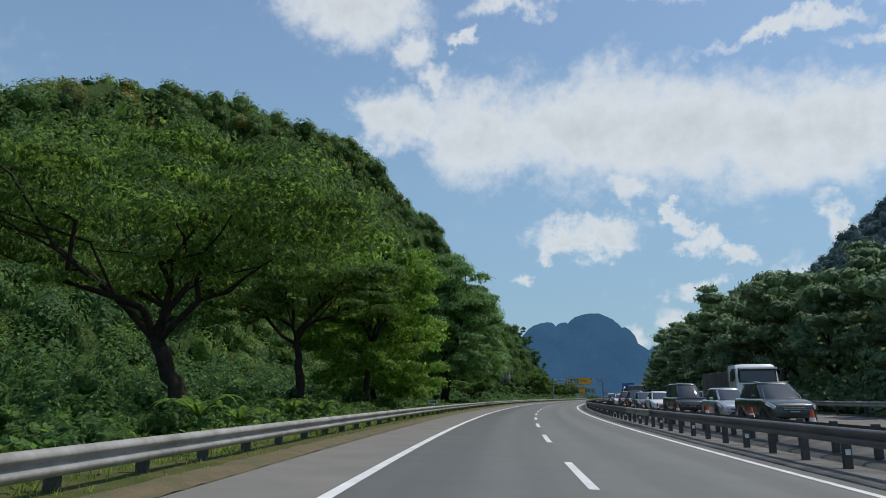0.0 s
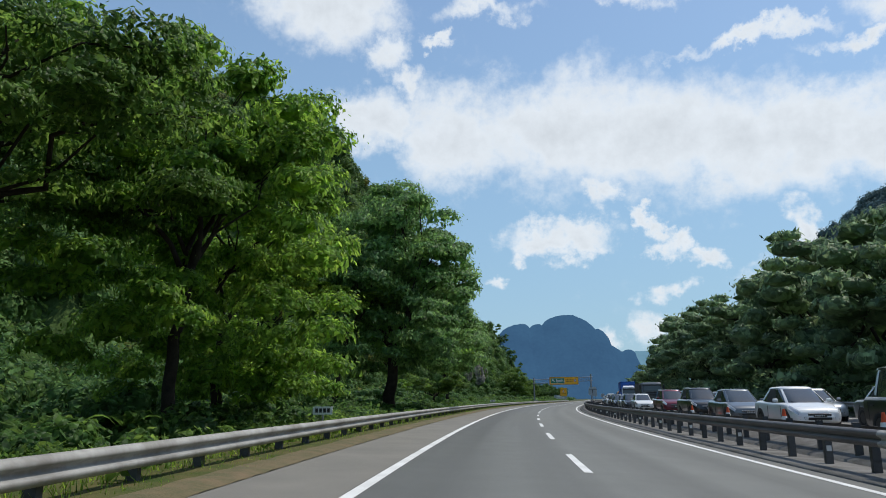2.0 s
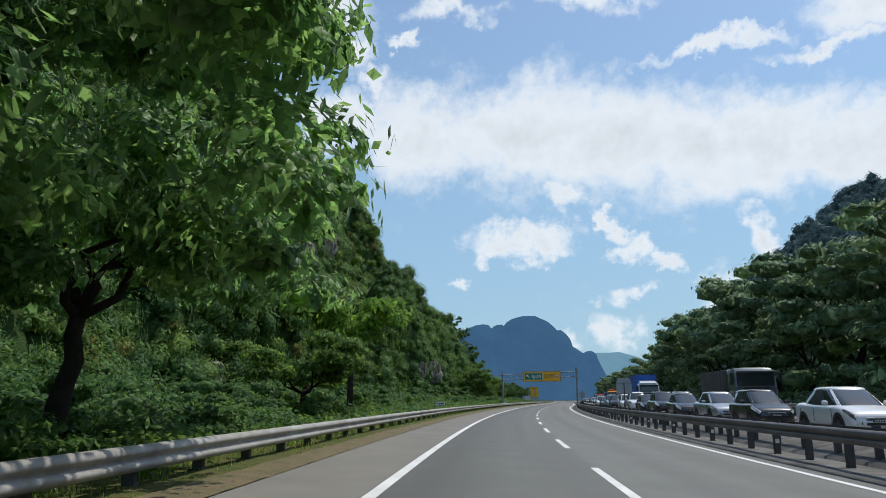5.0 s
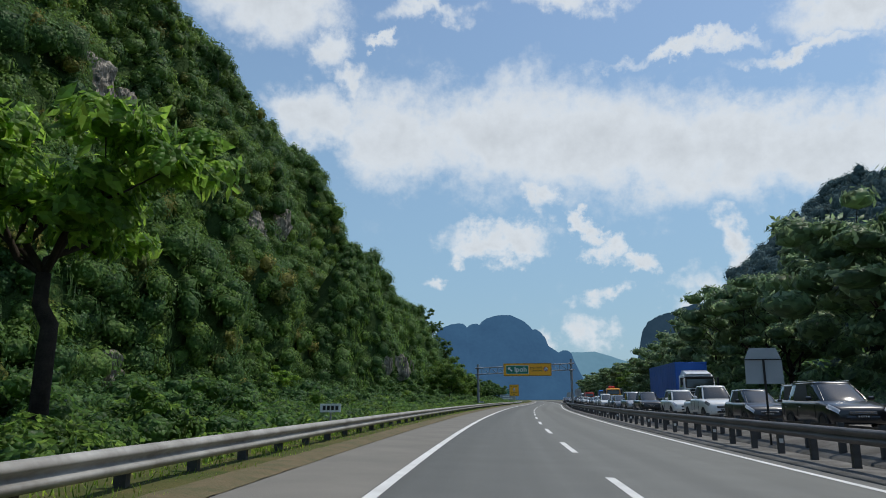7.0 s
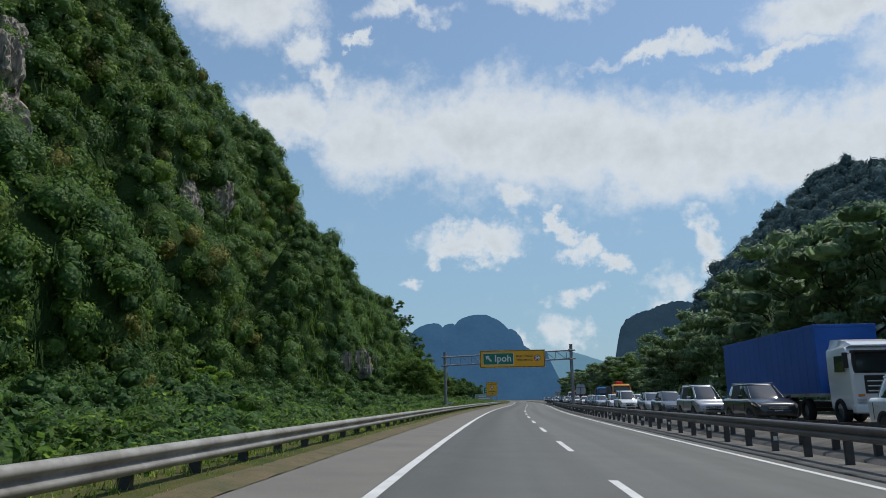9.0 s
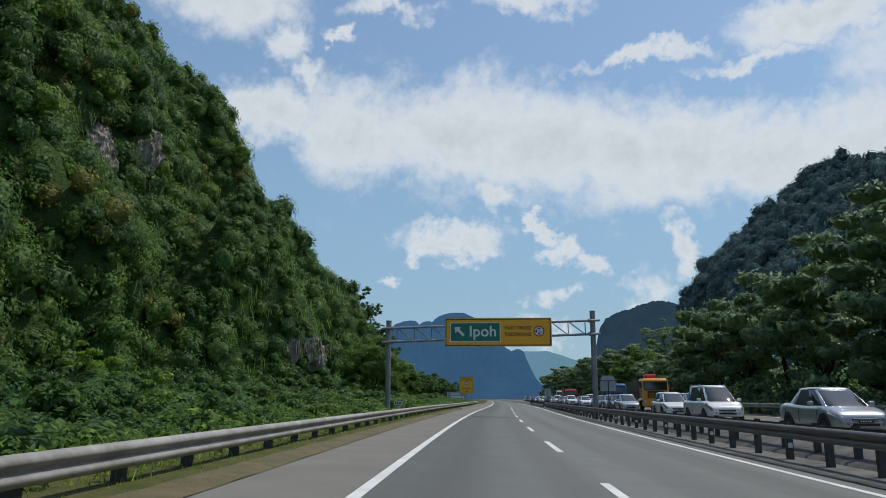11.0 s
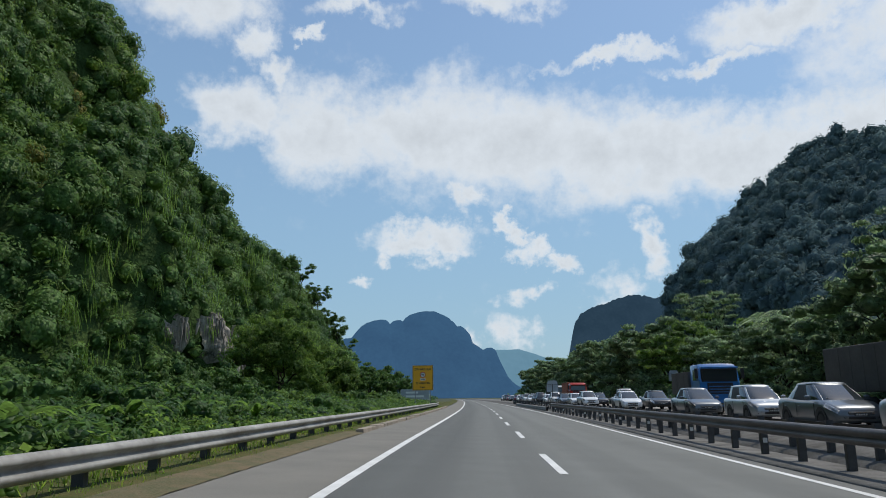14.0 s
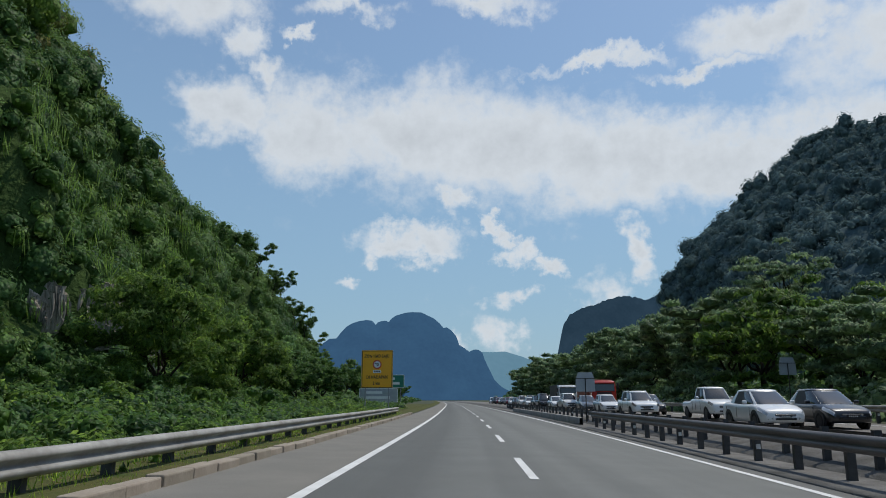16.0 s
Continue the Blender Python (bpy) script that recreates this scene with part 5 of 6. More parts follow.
        f = bm.faces.new(vs if sg < 0 else vs[::-1])
        bm.normal_update()
        if f.normal.y > 0:
            f.normal_flip()
    part("height_symbol", bm, SIGN_BLACK, lim)
    lettering("lettering", "4", cx - 0.27, cz - 0.10, 0.30, y - 0.026, SIGN_BLACK, lim, 1.0, 1.0, 0.008)
    lettering("lettering", ".75m", cx - 0.08, cz - 0.08, 0.16, y - 0.026, SIGN_BLACK, lim, 1.0, 1.0, 0.004)


gantry()


def zone_sign():
    # the sign stands left of the rail, on two thin posts
    s = thing("zone_sign", Matrix.Translation((43.1, 298.4, 0.0)) @ Matrix.Rotation(radians(-14.5), 4, "Z"), "square yellow speed zone sign on two posts", "road sign")
    w, z0, z1 = 1.29, 2.10, 5.17
    for x in (-0.95, 0.95):
        bm = bmesh.new()
        tube(bm, (x, 0.08, -0.9), (x, 0.08, z1 - 0.1), 0.045, seg=12)
        part("post", bm, STEEL_POST, s)
    bm = bmesh.new()
    rounded_plate(bm, -w, w, z0, z1, -0.02, 0.02, 0.05)
    part("board", bm, SIGN_BACK, s)
    for n, i, mm, d in (("yellow_edge", 0.02, SIGN_YELLOW, 0.004), ("black_border", 0.05, SIGN_BLACK, 0.008), ("yellow_face", 0.10, SIGN_YELLOW, 0.012)):
        bm = bmesh.new()
        rounded_plate(bm, -w + i, w - i, z0 + i, z1 - i, -0.02 - d, -0.024 + 0.004 - d + 0.004, 0.05)
        part(n, bm, mm, s)
    lettering("lettering", "ZON HAD LAJU", -1.04, z1 - 0.60, 0.35, -0.036, SIGN_BLACK, s, 0.74, 1.14, 0.010)
    lettering("lettering", "DI HADAPAN", -0.86, z0 + 0.78, 0.35, -0.036, SIGN_BLACK, s, 0.74, 1.14, 0.010)
    lettering("lettering", "2 km", -0.34, z0 + 0.30, 0.34, -0.036, SIGN_BLACK, s, 0.82, 1.06, 0.010)
    zc = z1 - 1.16
    bm = bmesh.new()
    disc(bm, 0, zc, 0.36, -0.038, -0.032)
    lim = part("speed_limit", bm, SIGN_RED, s, "round red-ringed speed limit")
    bm = bmesh.new()
    disc(bm, 0, zc, 0.27, -0.042, -0.038)
    part("white_disc", bm, SIGN_WHITE, lim)
    lettering("lettering", "90", -0.21, zc - 0.12, 0.34, -0.046, SIGN_BLACK, lim, 1.0, 1.0, 0.010)
    bm = bmesh.new()
    box(bm, -0.33, 0.33, -0.037, -0.032, zc - 0.68, zc - 0.44)
    pl = part("sub_plate", bm, SIGN_WHITE, s)
    bm = bmesh.new()
    for k in range(4):
        box(bm, -0.24 + 0.13 * k, -0.15 + 0.13 * k, -0.040, -0.037, zc - 0.62, zc - 0.50)
    part("marking", bm, SIGN_BLACK, pl)


zone_sign()


def back_sign(s, u, z, w, tilt, thing_label):
    """A median sign seen from behind: a plate with clipped upper corners on a thin post."""
    t = thing("back_of_sign", frame_at(s, u, 0.0, tilt), thing_label, "road sign", "signs seen from behind")
    bm = bmesh.new()
    h = w * 0.98
    pts = ((-w / 2, 0), (w / 2, 0), (w / 2 * 0.96, h * 0.68), (w / 2 * 0.70, h), (-w / 2 * 0.70, h), (-w / 2 * 0.96, h * 0.68))
    f = bm.faces.new([bm.verts.new((x, 0, z + q)) for x, q in pts])
    g = bmesh.ops.extrude_face_region(bm, geom=[f])
    bmesh.ops.translate(bm, verts=[v for v in g["geom"] if isinstance(v, bmesh.types.BMVert)], vec=(0, 0.02, 0))
    bmesh.ops.recalc_face_normals(bm, faces=bm.faces[:])
    part("plate", bm, SIGN_BACK, t)
    bm = bmesh.new()
    box(bm, -w * 0.49, w * 0.49, -0.035, -0.004, z + h * 0.66, z + h * 0.69)
    part("brace", bm, SIGN_BLACK, t)
    bm = bmesh.new()
    tube(bm, (0, -0.03, -0.3), (0, -0.03, z + h * 0.66), 0.032, seg=10)
    part("post", bm, SIGN_BLACK, t)


back_sign(126.0, 9.5, 1.80, 1.10, -4, "grey back of a warning sign on the median")
back_sign(215.6, 9.6, 1.85, 1.08, 0, "grey back of a warning sign on the median")
back_sign(288.5, 9.5, 1.85, 1.20, 0, "grey back of a warning sign on the median")
back_sign(289.0, 22.2, 2.55, 1.10, 4, "grey back of a warning sign beside the far roadside")


def km_plate(s, u, z=0.35):
    t = thing("distance_plate", frame_at(s, u, -0.3), "small white distance plate on a short post", "road sign", "distance plates")
    bm = bmesh.new()
    tube(bm, (0, 0.02, -0.3), (0, 0.02, 1.0 + z), 0.03, seg=8)
    part("post", bm, STEEL_POST, t)
    bm = bmesh.new()
    rounded_plate(bm, -0.32, 0.32, 1.0 + z - 0.25, 1.0 + z, -0.02, 0.0, 0.02)
    part("plate", bm, SIGN_WHITE, t)
    bm = bmesh.new()
    for k in range(4):
        box(bm, -0.24 + 0.13 * k, -0.15 + 0.13 * k, -0.024, -0.02, z + 0.81, z + 0.94)
    part("marking", bm, SIGN_BLACK, t)


km_plate(51.5, -4.0, 0.1)
km_plate(125, -3.6, 0.2)
km_plate(220, -5.6, 0.0)


def far_sign(s, u, w, z0, z1, material, label):
    t = thing("far_sign", frame_at(s, u), label, "road sign")
    for x in (-w * 0.35, w * 0.35):
        bm = bmesh.new()
        tube(bm, (x, 0.1, -1.0), (x, 0.1, z1), 0.06, seg=8)
        part("post", bm, STEEL_POST, t)
    bm = bmesh.new()
    rounded_plate(bm, -w / 2, w / 2, z0, z1, -0.02, 0.03, 0.08)
    part("board", bm, SIGN_WHITE, t)
    bm = bmesh.new()
    rounded_plate(bm, -w / 2 + 0.08, w / 2 - 0.08, z0 + 0.08, z1 - 0.08, -0.025, -0.02, 0.08)
    f = part("face", bm, material, t)
    bm = bmesh.new()
    for k in range(2):
        box(bm, -w * 0.32, w * (0.1 + 0.2 * k), -0.030, -0.025, z1 - (z1 - z0) * (0.38 + 0.36 * k), z1 - (z1 - z0) * (0.2 + 0.36 * k))
    part("marking", bm, SIGN_WHITE, f)


far_sign(348, -7.5, 3.4, 2.6, 4.5, SIGN_GREEN, "green direction sign far ahead at the roadside")
far_sign(338, -8.5, 5.0, 0.6, 2.4, SIGN_BACK, "long pale roadside board far ahead")


# ---- vehicles ----
RUBBER = mat("tyre_rubber", (0.02, 0.02, 0.02), 0.9, var=0.3, scale=6.0)
RIM = mat("alloy_rim", (0.45, 0.45, 0.46), 0.35, 0.8, var=0.3, scale=8.0)
TRIM = mat("black_plastic_trim", (0.02, 0.02, 0.021), 0.55, var=0.3, scale=5.0)
CHROME = mat("chrome", (0.6, 0.6, 0.6), 0.18, 1.0, var=0.2, scale=6.0)
LAMP = mat("headlamp_lens", (0.62, 0.64, 0.66), 0.12, 0.3, var=0.25, scale=9.0)
AMBER = mat("amber_lamp", (0.7, 0.22, 0.02), 0.3, var=0.2)
PLATE = mat("number_plate", (0.03, 0.03, 0.03), 0.5, var=0.2)


def window_mat():
    k = mat("tinted_window", (0.035, 0.042, 0.046), 0.06, var=0.25, scale=1.0, spec=0.6)
    k.node_tree.nodes["Principled BSDF"].inputs["Coat Weight"].default_value = 0.6
    return k


WINDOW = window_mat()


def paint_mat(name, col, metal=0.0):
    return mat(name, col, 0.32, metal, var=0.08, scale=0.8, fine=6.0, coat=0.8)


P_WHITE, P_SILVER = paint_mat("white_car_paint", (0.78, 0.79, 0.79)), paint_mat("silver_car_paint", (0.42, 0.44, 0.46), 0.5)
P_BLACK, P_GREY = paint_mat("black_car_paint", (0.014, 0.015, 0.018), 0.2), paint_mat("grey_car_paint", (0.12, 0.135, 0.15), 0.4)
P_RED, P_BLUE = paint_mat("dark_red_car_paint", (0.16, 0.012, 0.03), 0.3), paint_mat("blue_truck_paint", (0.02, 0.17, 0.48))
P_YELLOW, P_TRED = paint_mat("yellow_truck_paint", (0.80, 0.34, 0.02)), paint_mat("red_truck_paint", (0.55, 0.035, 0.02))
P_GREEN = paint_mat("dark_green_car_paint", (0.02, 0.03, 0.028), 0.2)
TARP_BLUE = mat("blue_tarpaulin", (0.02, 0.13, 0.50), 0.5, scale=0.6, fine=4.0, bump=0.3, col2=(0.014, 0.095, 0.40))
TIPPER = mat("dusty_tipper_steel", (0.075, 0.07, 0.065), 0.75, 0.2, scale=0.9, fine=8.0, col2=(0.13, 0.12, 0.11))
RED_BODY = mat("rust_red_container", (0.38, 0.10, 0.045), 0.6, scale=0.7, fine=6.0, col2=(0.26, 0.07, 0.035))


def loft(bm, rings):
    """Skin over rings of equal count, closed at both ends."""
    vs = [[bm.verts.new(p) for p in r] for r in rings]
    n = len(vs[0])
    for a, b in zip(vs[:-1], vs[1:]):
        for k in range(n):
            bm.faces.new((a[k], a[(k + 1) % n], b[(k + 1) % n], b[k]))
    bm.faces.new(vs[0][::-1])
    bm.faces.new(vs[-1])
    bmesh.ops.recalc_face_normals(bm, faces=bm.faces[:])


def eased(st, n=3):
    """More stations between those given, on a smooth curve through them."""
    p = np.array(st, float)
    out = []
    for k in range(len(p) - 1):
        a, b, c, d = p[max(k - 1, 0)], p[k], p[k + 1], p[min(k + 2, len(p) - 1)]
        for q in range(n):
            f = q / n
            v = 0.5 * (2 * b + (c - a) * f + (2 * a - 5 * b + 4 * c - d) * f * f + (3 * b - a - 3 * c + d) * f ** 3)
            v[0] = b[0] + (c[0] - b[0]) * f
            out.append(tuple(v))
    return out + [tuple(p[-1])]


def ring(y, z0, z1, w, r=0.14, tuck=0.94):
    """Rounded section of a car body at y, from z0 to z1, half width w; sides lean in a little at sill and shoulder."""
    zm = z0 + (z1 - z0) * 0.55
    pts = [(w * tuck - r * 0.4, z0), (w * tuck, z0 + r * 0.5), (w, zm), (w * 0.985, z1 - r), (w * 0.94, z1 - r * 0.3), (w * 0.82, z1), (w * 0.4, z1 + 0.02)]
    pts = pts + [(-x, z) for x, z in reversed(pts)]
    return [(x, y, z) for x, z in pts]


def panel(bm, quad, lift=0.006, thick=0.012, inset=0.06):
    """Thin window plate over a four-cornered opening, inset from its frame and standing proud of it."""
    q = [Vector(p) for p in quad]
    c = sum(q, Vector()) / 4
    n = (q[1] - q[0]).cross(q[3] - q[0]).normalized()
    q = [p + (c - p).normalized() * inset for p in q]
    a = [bm.verts.new(p + n * lift) for p in q]
    b = [bm.verts.new(p + n * (lift + thick)) for p in q]
    bm.faces.new(a[::-1])
    bm.faces.new(b)
    for k in range(4):
        bm.faces.new((a[k], a[(k + 1) % 4], b[(k + 1) % 4], b[k]))


def wheel_meshes(r, w):
    bm = bmesh.new()
    prof = ((r * 0.62, -w / 2), (r * 0.93, -w / 2), (r, -w * 0.33), (r, w * 0.33), (r * 0.93, w / 2), (r * 0.62, w / 2))
    n = 22
    vs = [[bm.verts.new((x, q * math.cos(2 * math.pi * k / n), q * math.sin(2 * math.pi * k / n))) for q, x in prof] for k in range(n)]
    for k in range(n):
        for j in range(len(prof)):
            a, b = vs[k], vs[(k + 1) % n]
            bm.faces.new((a[j], b[j], b[(j + 1) % len(prof)], a[(j + 1) % len(prof)]))
    tyre = mesh_of("tyre", bm, RUBBER, True)
    bm = bmesh.new()
    tube(bm, (-w * 0.18, 0, 0), (w * 0.18, 0, 0), r * 0.64, seg=20)
    for k in range(5):
        a = 2 * math.pi * k / 5
        for sg in (-1, 1):
            box(bm, sg * w * 0.18 - 0.015, sg * w * 0.18 + 0.03 * sg + 0.015, -0.03, 0.03, 0.05, r * 0.6, 0, Matrix.Rotation(a, 4, "X"))
    rim = mesh_of("rim", bm, RIM)
    return tyre, rim


WHEELS = {}


def add_wheels(car, places, r, w):
    key = (round(r, 2), round(w, 2))
    if key not in WHEELS:
        WHEELS[key] = wheel_meshes(r, w)
    for x, y in places:
        h = new("wheel")
        h.parent, h.matrix_basis = car, Matrix.Translation((x, y, r))
        for n, me in zip(("tyre", "rim"), WHEELS[key]):
            o = new(n, me)
            o.parent = h


def body_ring(y, z0, z1, w, r=0.16):
    """Section of a car body at y: tucked-in sill, full waist, rounded shoulder, slightly crowned top."""
    h = z1 - z0
    pts = [(w * 0.86, z0), (w * 0.95, z0 + h * 0.08), (w * 0.985, z0 + h * 0.30), (w, z0 + h * 0.58), (w * 0.985, z1 - r * 0.85), (w * 0.955, z1 - r * 0.42), (w * 0.89, z1 - r * 0.12), (w * 0.76, z1), (w * 0.4, z1 + 0.022)]
    pts = pts + [(-x, z) for x, z in reversed(pts)]
    return [(x, y, z) for x, z in pts]


def outline(y0, y1, w, z, bow=3.2, n=32):
    """Plan of a glasshouse at the height z: bowed screens, nearly straight sides."""
    c, L = (y0 + y1) / 2, (y1 - y0) / 2
    out = []
    for k in range(n):
        a = 2 * math.pi * (k + 0.5) / n
        ca, sa = math.cos(a), math.sin(a)
        out.append((math.copysign(abs(ca) ** (2 / bow), ca) * w, c + math.copysign(abs(sa) ** (2 / bow), sa) * L, z))
    return out


def build_car(kind, paint, label, category="car"):
    """A car with its nose at -y, standing on z = 0."""
    #        length width height belt bonnet  nose  ws0   ws1   rf1   rw1   tail
    spec = {"sedan": (4.4, 0.86, 1.49, 0.92, 0.90, 0.66, 0.90, 1.95, 3.10, 4.00, 1.00),
            "hatch": (3.8, 0.83, 1.51, 0.94, 0.92, 0.68, 0.76, 1.70, 3.42, 3.74, 0.98),
            "suv": (4.45, 0.91, 1.66, 1.03, 1.02, 0.80, 0.98, 1.92, 4.02, 4.36, 1.06),
            "mpv": (4.6, 0.87, 1.76, 1.02, 0.98, 0.74, 0.66, 1.72, 4.28, 4.52, 1.06),
            "van": (4.9, 0.92, 1.90, 1.08, 1.04, 0.80, 0.60, 1.50, 4.62, 4.84, 1.12),
            "pickup": (5.2, 0.92, 1.79, 1.12, 1.10, 0.86, 1.36, 2.05, 3.22, 3.48, 1.10)}[kind]
    Ln, W, H, belt, bon, nose, ws0, ws1, rf1, rw1, tail = spec
    car = thing(kind if kind in ("van", "pickup") else "car", Matrix.Identity(4), label, category, "cars in the queue")
    z0 = 0.22 if kind in ("sedan", "hatch") else 0.30
    rise = bon - nose
    st = [(0.0, z0 + 0.12, nose - 0.16, W * 0.62), (0.03, z0 + 0.07, nose - 0.06, W * 0.75), (0.10, z0 + 0.03, nose + 0.02, W * 0.86), (0.24, z0 + 0.01, nose + rise * 0.38, W * 0.945), (0.50, z0, nose + rise * 0.68, W * 0.985), (ws0 * 0.85, z0, bon - 0.01, W), (ws0 + 0.25, z0, belt + 0.01, W), ((ws1 + rf1) / 2, z0, belt + 0.03, W)]
    if kind == "pickup":
        st += [(rw1, z0, belt, W), (rw1 + 0.03, z0, belt - 0.12, W), (Ln - 0.15, z0, belt - 0.12, W), (Ln, z0 + 0.1, belt - 0.14, W * 0.97)]
    else:
        st += [(rw1 - 0.05, z0, tail, W * 0.985), (Ln - 0.14, z0 + 0.02, tail - 0.05, W * 0.94), (Ln - 0.03, z0 + 0.07, tail - 0.12, W * 0.84), (Ln, z0 + 0.14, tail - 0.24, W * 0.74)]
    skin = [body_ring(*q) for q in (st if kind == "pickup" else eased(st))]
    bm = bmesh.new()
    loft(bm, skin)
    part("body", bm, paint, car, crease=0.75)

    def patch(y0, y1, k0, k1, side, out=0.010):
        """A skin-tight plate over part of the body, between two stations and two points of the section."""
        b = bmesh.new()
        rows = [[Vector(q) for q in r] for r in skin if y0 <= r[0][1] <= y1]
        c = Vector((0, (y0 + y1) / 2 + 1.2, (z0 + belt) / 2))
        grid = []
        for r in rows:
            n = len(r)
            grid.append([b.verts.new(r[k if side > 0 else n - 1 - k] + (r[k if side > 0 else n - 1 - k] - c).normalized() * out) for k in range(k0, k1 + 1)])
        for a, d in zip(grid[:-1], grid[1:]):
            for k in range(len(a) - 1):
                b.faces.new((a[k], a[k + 1], d[k + 1], d[k]))
        bmesh.ops.solidify(b, geom=b.faces[:], thickness=0.008)
        bmesh.ops.recalc_face_normals(b, faces=b.faces[:])
        return b

    # glasshouse: one bowed shell of glass, painted roof and pillars on it
    zb, zt = belt - 0.04, H
    wb, wr = W * 0.90, W * 0.70
    fine = 7
    levels = []
    for k in range(fine + 1):
        f = k / fine
        g = f ** 1.12
        levels.append(outline(ws0 + (ws1 - ws0) * g - 0.10, rw1 + (rf1 - rw1) * g + 0.06, wb + (wr - wb) * f ** 1.25, zb + (zt - 0.03 - zb) * f, 4.6))
    bm = bmesh.new()
    loft(bm, levels)
    part("glasshouse", bm, WINDOW, car, "tinted glass all round", crease=0.9)
    bm = bmesh.new()
    y0, y1 = ws1 - 0.16, rf1 + 0.12
    loft(bm, [outline(y0 - 0.03, y1 + 0.04, wr * 1.035, zt - 0.085, 4.6), outline(y0, y1, wr * 1.03, zt - 0.035, 4.6), outline(y0 + 0.07, y1 - 0.07, wr * 0.95, zt + 0.0, 4.0), outline(y0 + 0.25, y1 - 0.25, wr * 0.75, zt + 0.025, 3.4), outline(y0 + 0.6, y1 - 0.6, wr * 0.35, zt + 0.035, 3.0)])
    part("roof", bm, paint, car, crease=0.9)
    n = 32
    for side in (-1, 1):
        # front, middle and rear pillar: columns of the shell's points
        for name_k, width in ((27, 1), (31, 1), (3, 2) if kind not in ("mpv", "van") else (2, 1)):
            bm = bmesh.new()
            cols = []
            for lv in levels:
                row = []
                for q in (name_k, name_k + width):
                    x, y, z = lv[q % n]
                    row.append((side * abs(x) * 1.012, y, z))
                cols.append(row)
            inner = [[(x * 0.97, y, z) for x, y, z in r] for r in cols]
            loft(bm, [[a[0], a[1], b[1], b[0]] for a, b in zip(cols, inner)])
            part("pillar", bm, paint if name_k != 31 else TRIM, car)
        bm = patch(0.04, 0.60, 4, 6, side, 0.008)
        part("headlight", bm, LAMP, car, "clear swept-back headlight", smooth=True)
        bm = bmesh.new()
        box(bm, side * W * 0.66 - 0.09, side * W * 0.66 + 0.09, 0.03, 0.14, z0 + 0.12, z0 + 0.21, 0.03)
        part("fog_lamp", bm, TRIM, car)
        bm = bmesh.new()
        box(bm, side * (W + 0.08) - 0.10, side * (W + 0.08) + 0.10, ws0 + 0.48, ws0 + 0.60, belt + 0.01, belt + 0.15, 0.05)
        part("door_mirror", bm, paint, car)
        mb = (ws0 + rw1) / 2 + 0.12
        for y in (ws0 + 0.32, mb, rw1 - 0.35):
            bm = bmesh.new()
            box(bm, side * W - 0.010, side * W + 0.002, y, y + 0.010, z0 + 0.18, belt - 0.10)
            part("door_gap", bm, TRIM, car)
        for y in (mb - 0.30, rw1 - 0.62):
            bm = bmesh.new()
            box(bm, side * W - 0.01, side * W + 0.02, y, y + 0.18, belt - 0.22, belt - 0.185, 0.01)
            part("door_handle", bm, paint, car)
        for y in (0.82, Ln - 0.92):
            bm = bmesh.new()
            tube(bm, (side * W * 0.88, y, 0.33), (side * (W + 0.004), y, 0.33), 0.385, seg=24)
            part("wheel_arch", bm, TRIM, car)
        bm = bmesh.new()
        box(bm, side * W * 0.74 - 0.10, side * W * 0.74 + 0.10, Ln - 0.16, Ln - 0.03, tail - 0.40, tail - 0.18, 0.03)
        part("tail_lamp", bm, SIGN_RED, car)
    # face: grille with chrome edge, lower intake, plate
    bm = bmesh.new()
    box(bm, -W * 0.46, W * 0.46, -0.012, 0.10, nose - 0.21, nose - 0.09, 0.035)
    g = part("grille", bm, TRIM, car, "black grille")
    for k in range(2 if kind != "pickup" else 3):
        bm = bmesh.new()
        box(bm, -W * 0.44, W * 0.44, -0.024, -0.010, nose - 0.115 - 0.05 * k, nose - 0.10 - 0.05 * k, 0.005)
        part("grille_bar", bm, CHROME, g)
    bm = bmesh.new()
    box(bm, -W * 0.60, W * 0.60, -0.02, 0.16, z0 + 0.10, z0 + 0.30, 0.07)
    bp = part("bumper", bm, paint, car)
    bm = bmesh.new()
    box(bm, -W * 0.46, W * 0.46, -0.03, 0.02, z0 + 0.12, z0 + 0.21, 0.03)
    part("air_intake", bm, TRIM, bp)
    bm = bmesh.new()
    box(bm, -0.22, 0.22, -0.036, -0.022, z0 + 0.22, z0 + 0.31, 0.006)
    pl = part("number_plate", bm, PLATE, car)
    bm = bmesh.new()
    for k in range(5):
        box(bm, -0.17 + 0.07 * k, -0.13 + 0.07 * k, -0.039, -0.036, z0 + 0.24, z0 + 0.285)
    part("marking", bm, REFLECT, pl)
    for sg in (-1, 1):
        bm = bmesh.new()
        tube(bm, (sg * 0.10, ws0 - 0.02, belt + 0.015), (sg * 0.10 - 0.45, ws0 + 0.10, belt + 0.06), 0.008, seg=5)
        part("wiper", bm, TRIM, car)
    if kind == "pickup":
        bm = bmesh.new()
        box(bm, -W * 0.86, W * 0.86, rw1 + 0.18, Ln - 0.08, belt - 0.16, belt - 0.075, 0.01)
        part("bed", bm, TRIM, car, "black open load bed")
    if kind in ("suv", "mpv"):
        for sg in (-1, 1):
            bm = bmesh.new()
            tube(bm, (sg * wr * 0.90, ws1 + 0.1, zt + 0.03), (sg * wr * 0.90, rf1 - 0.2, zt + 0.03), 0.018, seg=6)
            part("roof_rail", bm, CHROME, car)
    rw = 0.31 if kind in ("sedan", "hatch") else 0.35
    add_wheels(car, [(sg * (W - 0.10), y) for sg in (-1, 1) for y in (0.82, Ln - 0.92)], rw, 0.21)
    return car


